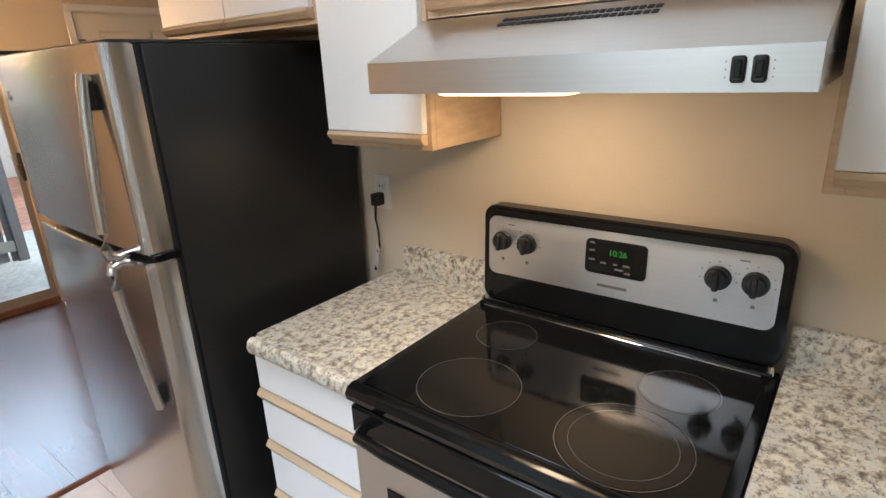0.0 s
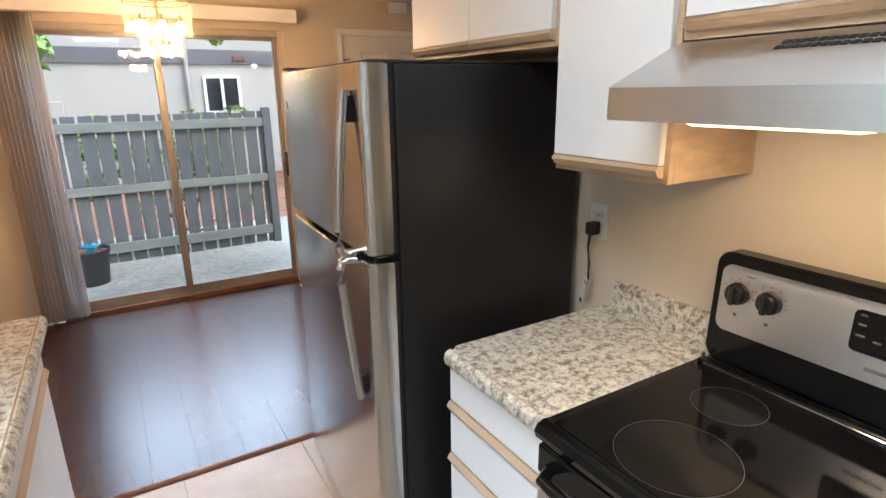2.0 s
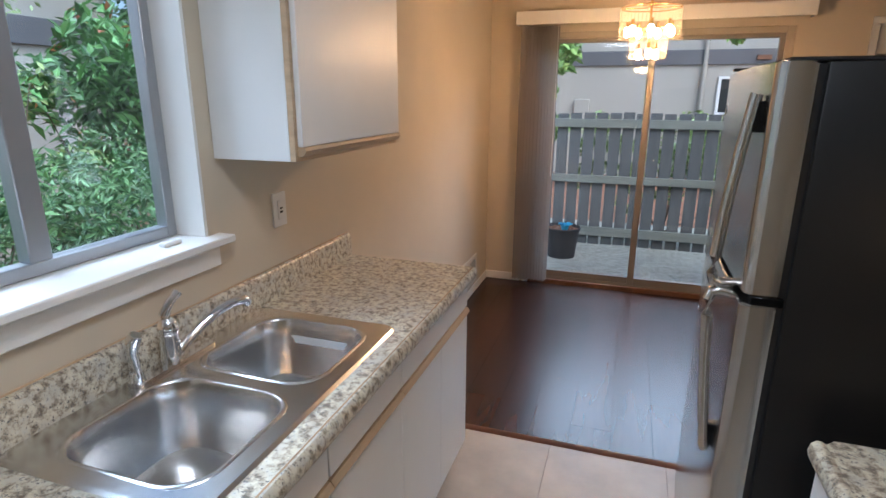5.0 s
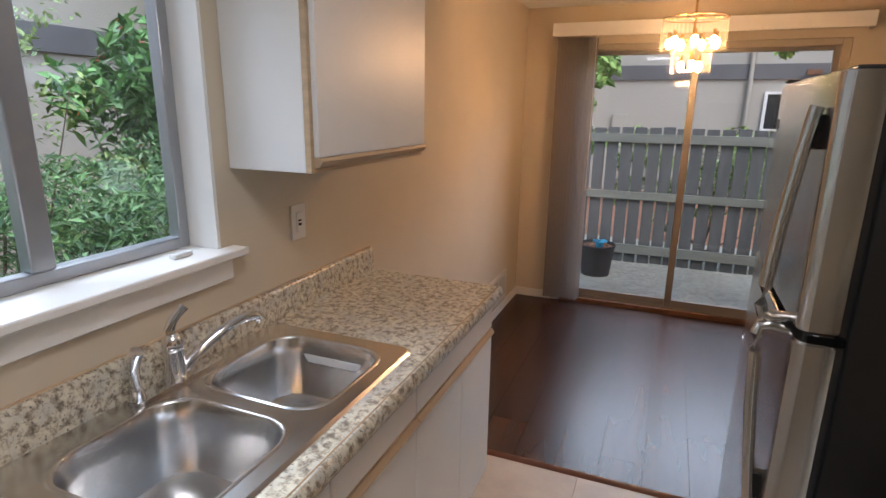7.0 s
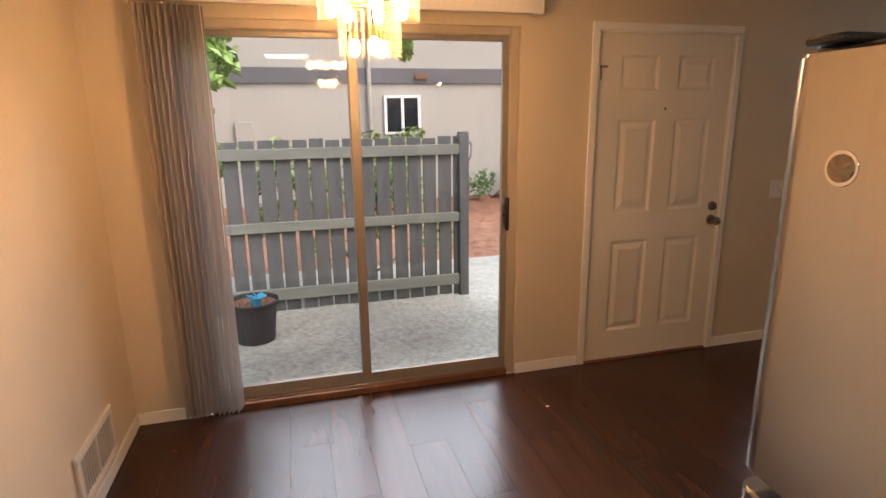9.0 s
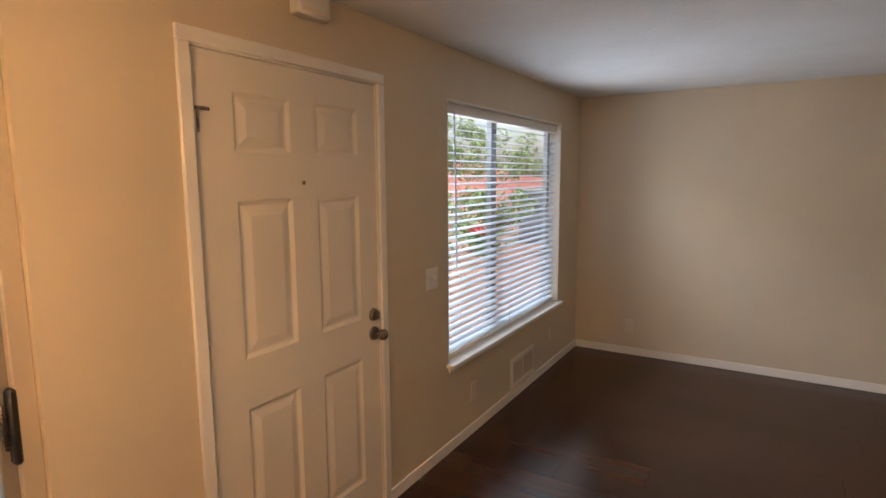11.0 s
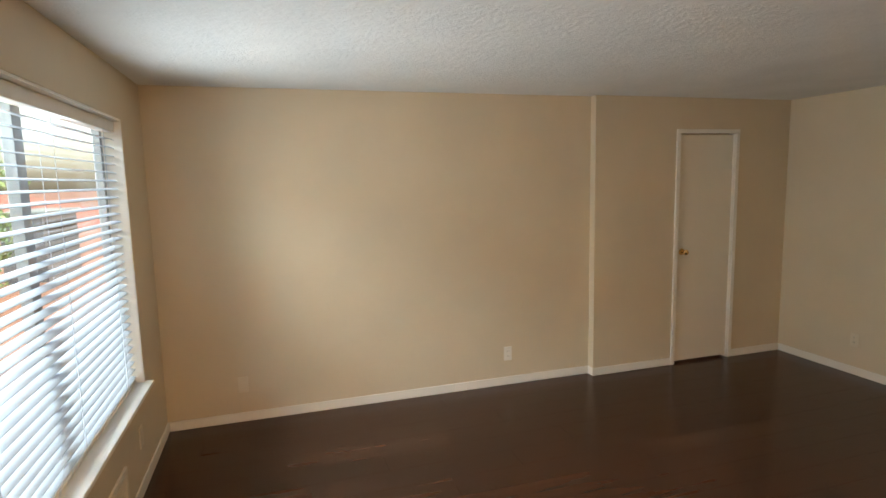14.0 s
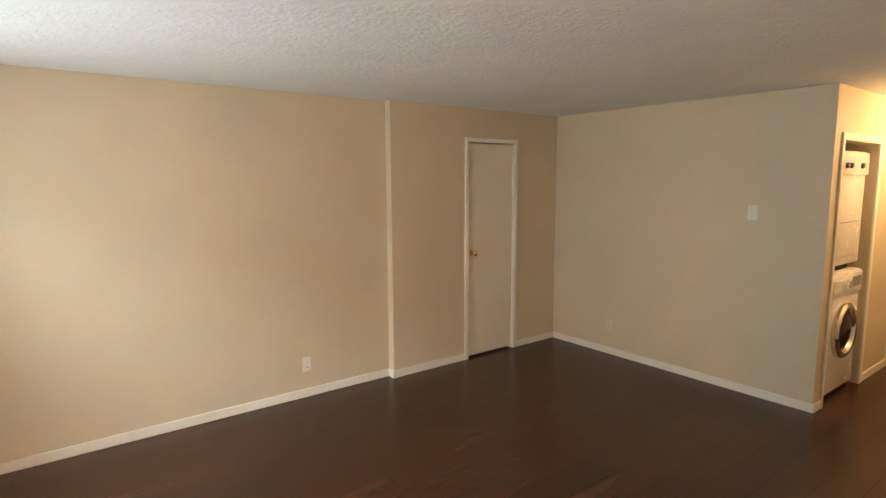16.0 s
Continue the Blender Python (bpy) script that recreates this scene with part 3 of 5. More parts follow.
# ---- living room window ----
win = thing("window_1", (5.14, 0.08, WB), "two-pane aluminium slider window in a deep white recess", "window", kind="structure")
bx("sill", "trim", win, WN0 - 0.02, WN1 + 0.02, -0.045, 0.10, WB - 0.022, WB, 0.004)
bx("apron", "trim", win, WN0, WN1, -0.012, 0.0, WB - 0.052, WB - 0.022, 0.003)
for a, b, c, d in ((WN0, WN0 + 0.012, WB, WT), (WN1 - 0.012, WN1, WB, WT), (WN0 + 0.012, WN1 - 0.012, WT - 0.012, WT)):
    bx("reveal", "trim", win, a, b, 0.002, 0.10, c, d, 0.001)
for a, b, c, d in ((WN0 + 0.012, WN0 + 0.05, WB, WT - 0.012), (WN1 - 0.05, WN1 - 0.012, WB, WT - 0.012), (WN0 + 0.05, WN1 - 0.05, WT - 0.05, WT - 0.012), (WN0 + 0.05, WN1 - 0.05, WB, WB + 0.04), (4.95, 5.03, WB + 0.04, WT - 0.05)):
    bx("window_frame", "alu", win, a, b, 0.10, 0.14, c, d, 0.002)
for a, b in ((WN0 + 0.05, 4.95), (5.03, WN1 - 0.05)):
    bx("pane", "glass", win, a, b, 0.118, 0.123, WB + 0.04, WT - 0.05, 0).visible_shadow = False

hb = thing("horizontal_blind", (5.14, 0.045, WT), "lowered white horizontal blind with open slats toned for sky light in the window", "blind")
bx("headrail", "trim", hb, WN0 + 0.016, WN1 - 0.016, 0.036, 0.094, WT - 0.072, WT - 0.013, 0.003)
slat_mesh = None
n_slats = 31
for i in range(n_slats):
    z = WB + 0.045 + i * (WT - 0.110 - WB - 0.045) / (n_slats - 1)
    if slat_mesh is None:
        bm = bmesh.new()
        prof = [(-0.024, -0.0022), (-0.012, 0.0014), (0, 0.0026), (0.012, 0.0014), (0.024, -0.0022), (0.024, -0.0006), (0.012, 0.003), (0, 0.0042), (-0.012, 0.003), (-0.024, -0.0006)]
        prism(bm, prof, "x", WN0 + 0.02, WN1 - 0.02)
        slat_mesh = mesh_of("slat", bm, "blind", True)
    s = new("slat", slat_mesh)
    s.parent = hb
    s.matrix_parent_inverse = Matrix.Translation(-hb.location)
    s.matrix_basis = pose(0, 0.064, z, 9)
bx("bottom_rail", "trim", hb, WN0 + 0.02, WN1 - 0.02, 0.042, 0.088, WB + 0.006, WB + 0.026, 0.004)
for x in (WN0 + 0.22, 5.14, WN1 - 0.22):
    bm = bmesh.new()
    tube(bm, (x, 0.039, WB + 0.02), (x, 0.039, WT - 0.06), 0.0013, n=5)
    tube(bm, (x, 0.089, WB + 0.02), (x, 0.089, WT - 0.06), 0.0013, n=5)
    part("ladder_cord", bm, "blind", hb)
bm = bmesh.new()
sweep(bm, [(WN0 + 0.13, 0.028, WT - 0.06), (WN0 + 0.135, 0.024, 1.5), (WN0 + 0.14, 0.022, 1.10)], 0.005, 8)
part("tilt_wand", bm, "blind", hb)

# ---- kitchen window ----
kw = thing("window_2", (XW - 0.1, -4.1, KWB), "aluminium slider window over the sink with a white sill", "window", kind="structure")
bx("stool", "trim", kw, -0.14, 0.036, KW0 - 0.06, KW1 + 0.050, KWB - 0.022, KWB, 0.004, "glossy white sill board")
bx("apron", "trim", kw, XW, 0.0, KW0 - 0.03, KW1 + 0.020, KWB - 0.090, KWB - 0.022, 0.003)
bx("reveal", "trim", kw, -0.125, XW, KW1 - 0.012, KW1, KWB, KWT, 0.001)
bx("reveal", "trim", kw, -0.125, XW, KW0, KW0 + 0.012, KWB, KWT, 0.001)
bx("reveal", "trim", kw, -0.125, XW, KW0 + 0.012, KW1 - 0.012, KWT - 0.012, KWT, 0.001)
for a, b, c, d in ((KW1 - 0.045, KW1 - 0.012, KWB, KWT - 0.012), (KW0 + 0.012, KW0 + 0.045, KWB, KWT - 0.012), (KW0 + 0.045, KW1 - 0.045, KWB, KWB + 0.032), (KW0 + 0.045, KW1 - 0.045, KWT - 0.045, KWT - 0.012), (-3.812, -3.758, KWB + 0.032, KWT - 0.045)):
    bx("window_frame", "alu", kw, -0.160, -0.120, a, b, c, d, 0.003)
for a, b in ((KW0 + 0.045, -3.812), (-3.758, KW1 - 0.045)):
    bx("pane", "glass", kw, -0.142, -0.137, a, b, KWB + 0.032, KWT - 0.045, 0).visible_shadow = False
bm = bmesh.new()
box(bm, -0.06, -0.035, -3.52, -3.46, KWB, KWB + 0.012, 0.003)
tagged(part("window_latch", bm, "plate"), "small white plastic latch lying on the sill", "latch")

# ---- wall plates and vents ----


def plate(name, axis, face, wall, u, z, w, h, material, label, category, kind_):
    """A wall plate. axis: the wall's normal axis; face: the side it looks to; u: its middle along the wall."""
    def spot(a, b, c, d, t0, t1):
        t0, t1 = sorted((wall + face * t0, wall + face * t1))
        return (t0, t1, a, b, c, d) if axis == "x" else (a, b, t0, t1, c, d)
    base = (wall, u, z - h / 2) if axis == "x" else (u, wall, z - h / 2)
    t = thing(name, base, label, category)
    bx("cover", material, t, *spot(u - w / 2, u + w / 2, z - h / 2, z + h / 2, 0.0, 0.007), 0.002)
    if kind_ == "duplex":
        for dz in (-0.02, 0.02):
            s = bx("socket", material, t, *spot(u - 0.016, u + 0.016, z + dz - 0.013, z + dz + 0.013, 0.007, 0.010), 0.003)
            for du in (-0.006, 0.006):
                bx("slot", "dark", s, *spot(u + du - 0.0012, u + du + 0.0012, z + dz - 0.003, z + dz + 0.006, 0.010, 0.0106), 0)
    elif kind_ == "rocker":
        bx("rocker", material, t, *spot(u - 0.016, u + 0.016, z - 0.034, z + 0.034, 0.007, 0.011), 0.002)
        bx("button", "dark", t, *spot(u - 0.008, u + 0.008, z - 0.012, z - 0.004, 0.011, 0.0125), 0.001)
        bx("button", "dark", t, *spot(u - 0.008, u + 0.008, z + 0.002, z + 0.008, 0.011, 0.0125), 0.001)
    elif kind_ == "toggles":
        for du in (-0.023, 0.023):
            bx("toggle", material, t, *spot(u + du - 0.005, u + du + 0.005, z - 0.012, z + 0.012, 0.007, 0.018), 0.003)
    else:
        for dz in (-h * 0.36, h * 0.36):
            bx("screw", material, t, *spot(u - 0.003, u + 0.003, z + dz - 0.003, z + dz + 0.003, 0.007, 0.008), 0.001)
    return t


plate("light_switch", "y", -1, 0, 4.01, 1.085, 0.118, 0.118, "plate", "white double toggle light switch by the entry door", "switch", "toggles")
plate("blank_plate", "y", -1, 0, 4.50, 0.275, 0.07, 0.115, "plate_cream", "painted-over outlet cover below the window", "outlet", "blank")
plate("blank_plate", "y", -1, 0, 5.86, 0.300, 0.07, 0.115, "plate_cream", "painted-over outlet cover below the window", "outlet", "blank")
plate("blank_plate", "x", -1, XE, -0.505, 0.272, 0.07, 0.115, "plate_cream", "painted-over cable cover low on the wall", "outlet", "blank")
plate("wall_outlet", "x", -1, XE, -2.553, 0.262, 0.07, 0.115, "plate", "white duplex outlet low on the wall", "outlet", "duplex")
plate("wall_outlet", "y", 1, YS, 5.80, 0.292, 0.07, 0.115, "plate_cream", "cream duplex outlet low on the wall", "outlet", "duplex")
plate("thermostat", "y", 1, YS, 4.545, 1.435, 0.075, 0.118, "plate", "white thermostat cover near the hall corner", "thermostat", "blank")
plate("gfci_outlet", "x", 1, XW, -3.030, 1.205, 0.075, 0.118, "plate", "white GFCI outlet above the counter", "outlet", "rocker")
plate("wall_outlet", "x", 1, XW, -1.30, 0.30, 0.07, 0.115, "plate_cream", "cream duplex outlet low on the dining wall", "outlet", "duplex")


def register(name, axis, face, wall, u0, u1, z0, z1, label):
    def spot(a, b, c, d, t0, t1):
        t0, t1 = sorted((wall + face * t0, wall + face * t1))
        return (t0, t1, a, b, c, d) if axis == "x" else (a, b, t0, t1, c, d)
    mid = (u0 + u1) / 2
    t = thing(name, (wall, mid, z0) if axis == "x" else (mid, wall, z0), label, "vent")
    e = 0.035
    for a, b, c, d in ((u0, u1, z0, z0 + e), (u0, u1, z1 - e, z1), (u0, u0 + e, z0 + e, z1 - e), (u1 - e, u1, z0 + e, z1 - e)):
        bx("frame", "vent", t, *spot(a, b, c, d, 0, 0.014), 0.003)
    bx("backing", "dark", t, *spot(u0 + e, u1 - e, z0 + e, z1 - e, 0.0, 0.002), 0)
    n = 14
    for i in range(n):
        u = u0 + e + (i + 0.5) * (u1 - u0 - 2 * e) / n
        bx("slat", "vent", t, *spot(u - 0.0030, u + 0.0030, z0 + e, z1 - e, 0.002, 0.011), 0)
    bx("divider", "vent", t, *spot(mid - 0.008, mid + 0.008, z0 + e, z1 - e, 0.003, 0.013), 0.001)
    return t


register("floor_register", "y", -1, 0, 5.06, 5.50, 0.085, 0.31, "cream painted metal wall register below the window")
register("floor_register", "x", 1, XW, -0.81, -0.37, 0.09, 0.325, "cream painted metal wall register by the dining corner")

chime = thing("door_chime", (3.13, 0, 2.23), "small white door chime box high beside the entry door", "chime")
bx("cover", "plate", chime, 3.045, 3.215, -0.055, -0.001, 2.232, 2.325, 0.008)
bx("grille", "vent", chime, 3.06, 3.20, -0.058, -0.055, 2.242, 2.262, 0.001)

# ---- kitchen: base cabinets ----


def front_panel(name, parent, x, face, y0, y1, z0, z1, label=""):
    """A white laminate front on a cabinet whose face looks along x."""
    a, b = (x, x + 0.018 * face) if face > 0 else (x + 0.018 * face, x)
    return bx(name, "white_melamine", parent, a, b, y0, y1, z0, z1, 0.002, label)


def finger_pull(parent, x, face, y0, y1, z, h=0.028, worn=False):
    """A bevelled oak rail under a drawer or along a door's edge."""
    bm = bmesh.new()
    prism(bm, [(x, z), (x + face * 0.022, z + 0.004), (x + face * 0.030, z + h * 0.55), (x + face * 0.020, z + h), (x, z + h)], "y", y0, y1)
    return part("finger_pull", bm, "oak_worn" if worn else "oak", parent, "oak finger-pull rail", smooth=False)


def base_unit(y0, y1, splits, label, top=0.868):
    u = thing("base_cabinet", (0.27, (y0 + y1) / 2, 0.0), label, "cabinet", "sink run cabinets")
    bx("carcass", "white_melamine", u, XW + 0.002, 0.520, y0 + 0.001, y1 - 0.001, 0.105, top, 0.001)
    bx("toe_kick", "oak", u, XW + 0.002, 0.455, y0 + 0.001, y1 - 0.001, 0.0, 0.105, 0.001)
    front_panel("drawer_front", u, 0.520, 1, y0 + 0.003, y1 - 0.003, 0.752, 0.862)
    finger_pull(u, 0.520, 1, y0 + 0.002, y1 - 0.002, 0.712, 0.034)
    edges = [y0, *splits, y1]
    for a, b in zip(edges, edges[1:]):
        d = front_panel("door", u, 0.520, 1, a + 0.0012, b - 0.0012, 0.118, 0.708)
    return u


base_unit(-3.282, -2.578, [-2.915], "white base cabinet with oak finger pulls at the counter end")
base_unit(-3.704, -3.282, [], "white sink base cabinet with oak finger pull", 0.715)
base_unit(-4.126, -3.704, [], "white sink base cabinet with oak finger pull", 0.715)
base_unit(-4.90, -4.126, [-4.51], "white base cabinet with oak finger pulls")
base_unit(-5.62, -4.90, [-5.26], "white base cabinet with oak finger pulls")

# counter with a bullnose edge and a cut-out for the sink
SX0, SX1, SY0, SY1 = 0.012, 0.490, -4.040, -3.215
ct = thing("countertop", (0.27, -4.1, 0.868), "speckled granite-pattern laminate counter along the sink wall", "countertop")
bm = bmesh.new()
TOP, UND = 0.910, 0.868
gx, gy = (XW, SX0 + 0.012, SX1 - 0.012, 0.545), (-5.62, SY0 + 0.012, SY1 - 0.012, -2.545)
gv = {(i, j): bm.verts.new((gx[i], gy[j], UND)) for i in range(4) for j in range(4)}
gf = [bm.faces.new((gv[i, j], gv[i + 1, j], gv[i + 1, j + 1], gv[i, j + 1])) for i in range(3) for j in range(3) if (i, j) != (1, 1)]
up = bmesh.ops.extrude_face_region(bm, geom=gf)
bmesh.ops.translate(bm, verts=[v for v in up["geom"] if isinstance(v, bmesh.types.BMVert)], vec=(0, 0, TOP - UND))
bmesh.ops.recalc_face_normals(bm, faces=bm.faces)
part("slab", bm, "counter", ct, smooth=False)
bm = bmesh.new()
prism(bm, [(0.545, UND), (0.562, UND), (0.569, UND + 0.008), (0.572, UND + 0.024), (0.568, UND + 0.040), (0.560, UND + 0.047), (0.552, UND + 0.047), (0.545, TOP)], "y", -5.62, -2.560)
prism(bm, [(0.545, UND), (0.562, UND), (0.545, TOP)], "y", -2.560, -2.545)
part("front_edge", bm, "counter", ct)
bm = bmesh.new()
prism(bm, [(XW, TOP), (XW + 0.022, TOP), (XW + 0.020, TOP + 0.088), (XW + 0.012, TOP + 0.098), (XW, TOP + 0.100)], "y", -5.62, -2.552)
part("backsplash", bm, "counter", ct)
bm = bmesh.new()
prism(bm, [(0.5515, UND + 0.0472), (0.5555, UND + 0.0472), (0.5555, UND + 0.0480), (0.5515, UND + 0.0480)], "y", -5.62, -2.564)
prism(bm, [(0.5622, UND), (0.5632, UND), (0.5668, UND + 0.0045), (0.5658, UND + 0.0045)], "y", -5.62, -2.564)
part("worn_edge", bm, "oak_worn", ct, "brown worn line along the counter edge", smooth=False)
bx("cap_strip", "oak", ct, XW, XW + 0.004, -5.62, -2.552, TOP + 0.1002, TOP + 0.104, 0)

# ---- sink ----
sk = thing("double_sink", ((SX0 + SX1) / 2, (SY0 + SY1) / 2, 0.73), "stainless steel double-bowl drop-in kitchen sink", "sink")


def bowl(bm, x0, x1, y0, y1, top, depth, r=0.085, n=6):
    """Inner skin of a rounded bowl, from the rim down to the floor."""
    rings = []
    for inset, dz, rr in ((0.0, 0.0, r), (0.002, 0.0022, r), (0.006, 0.003, r), (0.010, 0.0015, r), (0.013, -0.004, r), (0.018, -0.06, r), (0.024, -depth * 0.74, r * 0.95), (0.036, -depth * 0.92, r * 0.85), (0.064, -depth, r * 0.6)):
        rings.append([bm.verts.new((u, v, top + dz)) for u, v in rounded(x0 + inset, x1 - inset, y0 + inset, y1 - inset, rr, n)])
    k = len(rings[0])
    for a, b in zip(rings, rings[1:]):
        for i in range(k):
            bm.faces.new((a[i], a[(i + 1) % k], b[(i + 1) % k], b[i]))
    bm.faces.new(rings[-1])
    return rings[0]


RIM = 0.917
bowls = [(0.080, 0.452, -3.622, -3.262), (0.080, 0.452, -4.010, -3.660)]
bm = bmesh.new()
outer = [bm.verts.new((u, v, RIM)) for u, v in rounded(SX0, SX1, SY0, SY1, 0.03, 6)]
skirt = [bm.verts.new((u, v, 0.9105)) for u, v in rounded(SX0 - 0.008, SX1 + 0.008, SY0 - 0.008, SY1 + 0.008, 0.036, 6)]
k = len(outer)
for i in range(k):
    bm.faces.new((outer[i], skirt[i], skirt[(i + 1) % k], outer[(i + 1) % k]))
edges = [bm.edges.get((outer[i], outer[(i + 1) % k])) for i in range(k)]
tops = []
for b in bowls:
    ringv = [bm.verts.new((u, v, RIM)) for u, v in rounded(*b, 0.085, 6)]
    edges += [bm.edges.new((ringv[i], ringv[(i + 1) % k])) for i in range(k)]
    tops.append(ringv)
bmesh.ops.triangle_fill(bm, use_beauty=True, use_dissolve=False, edges=edges)
bmesh.ops.recalc_face_normals(bm, faces=bm.faces)
part("deck", bm, "steel_sink", sk)
for b in bowls:
    bm = bmesh.new()
    bowl(bm, *b, RIM, 0.185)
    basin = part("basin", bm, "steel_sink", sk)
    cx, cy = (b[0] + b[1]) / 2, (b[2] + b[3]) / 2
    bm = bmesh.new()
    tube(bm, (cx, cy, RIM - 0.187), (cx, cy, RIM - 0.181), 0.045, 0.040, 24)
    tube(bm, (cx, cy, RIM - 0.181), (cx, cy, RIM - 0.175), 0.012, n=12)
    part("drain", bm, "chrome", basin, "chrome drain strainer")

fc = thing("kitchen_faucet", (0.046, -3.61, RIM), "chrome single-lever kitchen faucet on the sink deck", "faucet")
bm = bmesh.new()
prism(bm, rounded(0.022, 0.070, -3.755, -3.480, 0.023, 5), "z", RIM + 0.0005, RIM + 0.010)
part("base_plate", bm, "chrome", fc)
bm = bmesh.new()
tube(bm, (0.046, -3.625, RIM + 0.008), (0.046, -3.625, RIM + 0.085), 0.026, 0.023, 20)
ball(bm, (0.046, -3.625, RIM + 0.100), 0.026, 18, 12, (1, 1, 1.2))
part("body", bm, "chrome", fc)
bm = bmesh.new()
sweep(bm, [(0.046, -3.625, RIM + 0.11), (0.046, -3.630, RIM + 0.140), (0.050, -3.622, RIM + 0.160), (0.056, -3.606, RIM + 0.176), (0.060, -3.592, RIM + 0.188)], [0.019, 0.014, 0.011, 0.010, 0.012], 12)
part("lever", bm, "chrome", fc)
bm = bmesh.new()
sweep(bm, [(0.052, -3.615, RIM + 0.022), (0.062, -3.585, RIM + 0.050), (0.076, -3.540, RIM + 0.080), (0.092, -3.490, RIM + 0.105), (0.106, -3.445, RIM + 0.114), (0.114, -3.415, RIM + 0.112), (0.118, -3.402, RIM + 0.096)], [0.014, 0.0135, 0.013, 0.013, 0.0135, 0.014, 0.013], 14)
part("spout", bm, "chrome", fc)
sp = thing("side_sprayer", (0.046, -3.735, RIM + 0.01), "chrome side sprayer on the faucet plate", "sprayer")
bm = bmesh.new()
tube(bm, (0.046, -3.735, RIM + 0.0105), (0.046, -3.735, RIM + 0.035), 0.020, 0.015, 16)
part("holder", bm, "chrome", sp)
bm = bmesh.new()
sweep(bm, [(0.046, -3.735, RIM + 0.03), (0.046, -3.735, RIM + 0.085), (0.050, -3.733, RIM + 0.115), (0.058, -3.730, RIM + 0.128)], [0.011, 0.013, 0.018, 0.015], 12)
part("spray_head", bm, "chrome", sp)

# ---- wall cabinets ----


def wall_unit(x_wall, face, y0, y1, z0, z1, splits, label, group, depth=0.31, pull_worn=False, end_material="white_melamine"):
    xf = x_wall + face * depth
    a, b = sorted((x_wall + face * 0.002, xf))
    u = thing("wall_cabinet", ((a + b) / 2, (y0 + y1) / 2, z0), label, "cabinet", group)
    bx("carcass", end_material, u, a, b - (0.018 if face > 0 else 0), y0 + 0.001, y1 - 0.001, z0, z1, 0.001) if face > 0 else bx("carcass", end_material, u, a + 0.018, b, y0 + 0.001, y1 - 0.001, z0, z1, 0.001)
    c, d = sorted((xf - face * 0.018, xf))
    for e, f, g, h in ((y0 + 0.001, y0 + 0.03, z0, z1), (y1 - 0.03, y1 - 0.001, z0, z1), (y0 + 0.03, y1 - 0.03, z0, z0 + 0.035), (y0 + 0.03, y1 - 0.03, z1 - 0.03, z1)):
        bx("face_frame", "oak", u, c, d, e, f, g, h, 0.001)
    edges = [y0 + 0.012, *splits, y1 - 0.012]
    for p, q in zip(edges, edges[1:]):
        dd = front_panel("door", u, xf, face, p + 0.0008, q - 0.0008, z0 + 0.040, z1 - 0.01)
        bm = bmesh.new()
        prism(bm, [(xf, z0 + 0.012), (xf + face * 0.016, z0 + 0.016), (xf + face * 0.026, z0 + 0.030), (xf + face * 0.020, z0 + 0.039), (xf, z0 + 0.039)], "y", p + 0.002, q - 0.002)
        part("finger_pull", bm, "oak_worn" if pull_worn else "oak", dd, "oak finger-pull rail", smooth=False)
    return u


wall_unit(XW, 1, -3.322, -2.630, 1.410, 2.13, [], "white wall cabinet with oak edge beside the window", "wall cabinets", 0.275)
wall_unit(XK, -1, -3.874, -3.524, 1.388, 2.13, [], "tall white wall cabinet with oak finger pull", "wall cabinets", end_material="oak")
wall_unit(XK, -1, -4.634, -3.876, 1.676, 2.13, [-4.255], "short white wall cabinet with worn oak pulls over the hood", "wall cabinets", pull_worn=True)
wall_unit(XK, -1, -5.45, -4.640, 1.366, 2.13, [-5.03], "white wall cabinet with oak finger pull beside the range hood", "wall cabinets", end_material="oak")
wall_unit(XK, -1, -3.522, -2.765, 1.692, 2.13, [-3.14], "short white wall cabinet over the refrigerator", "wall cabinets", end_material="oak")

# ---- drawer bases and counters by the range ----


def drawer_base(y0, y1, label):
    u = thing("drawer_cabinet", (1.84, (y0 + y1) / 2, 0), label, "cabinet", "range side cabinets")
    bx("carcass", "white_melamine", u, 1.560, XK - 0.002, y0 + 0.001, y1 - 0.001, 0.105, 0.868, 0.001)
    bx("toe_kick", "oak", u, 1.62, XK - 0.002, y0 + 0.001, y1 - 0.001, 0, 0.105, 0.001)
    for z0, z1 in ((0.755, 0.862), (0.585, 0.712), (0.410, 0.542), (0.118, 0.367)):
        front_panel("drawer", u, 1.560, -1, y0 + 0.003, y1 - 0.003, z0, z1)
        if z0 > 0.2:
            finger_pull(u, 1.560, -1, y0 + 0.002, y1 - 0.002, z0 - 0.038, 0.034)
    return u


drawer_base(-3.846, -3.448, "white drawer cabinet with oak finger pulls beside the range")
drawer_base(-5.45, -4.624, "white drawer cabinet with oak finger pulls")


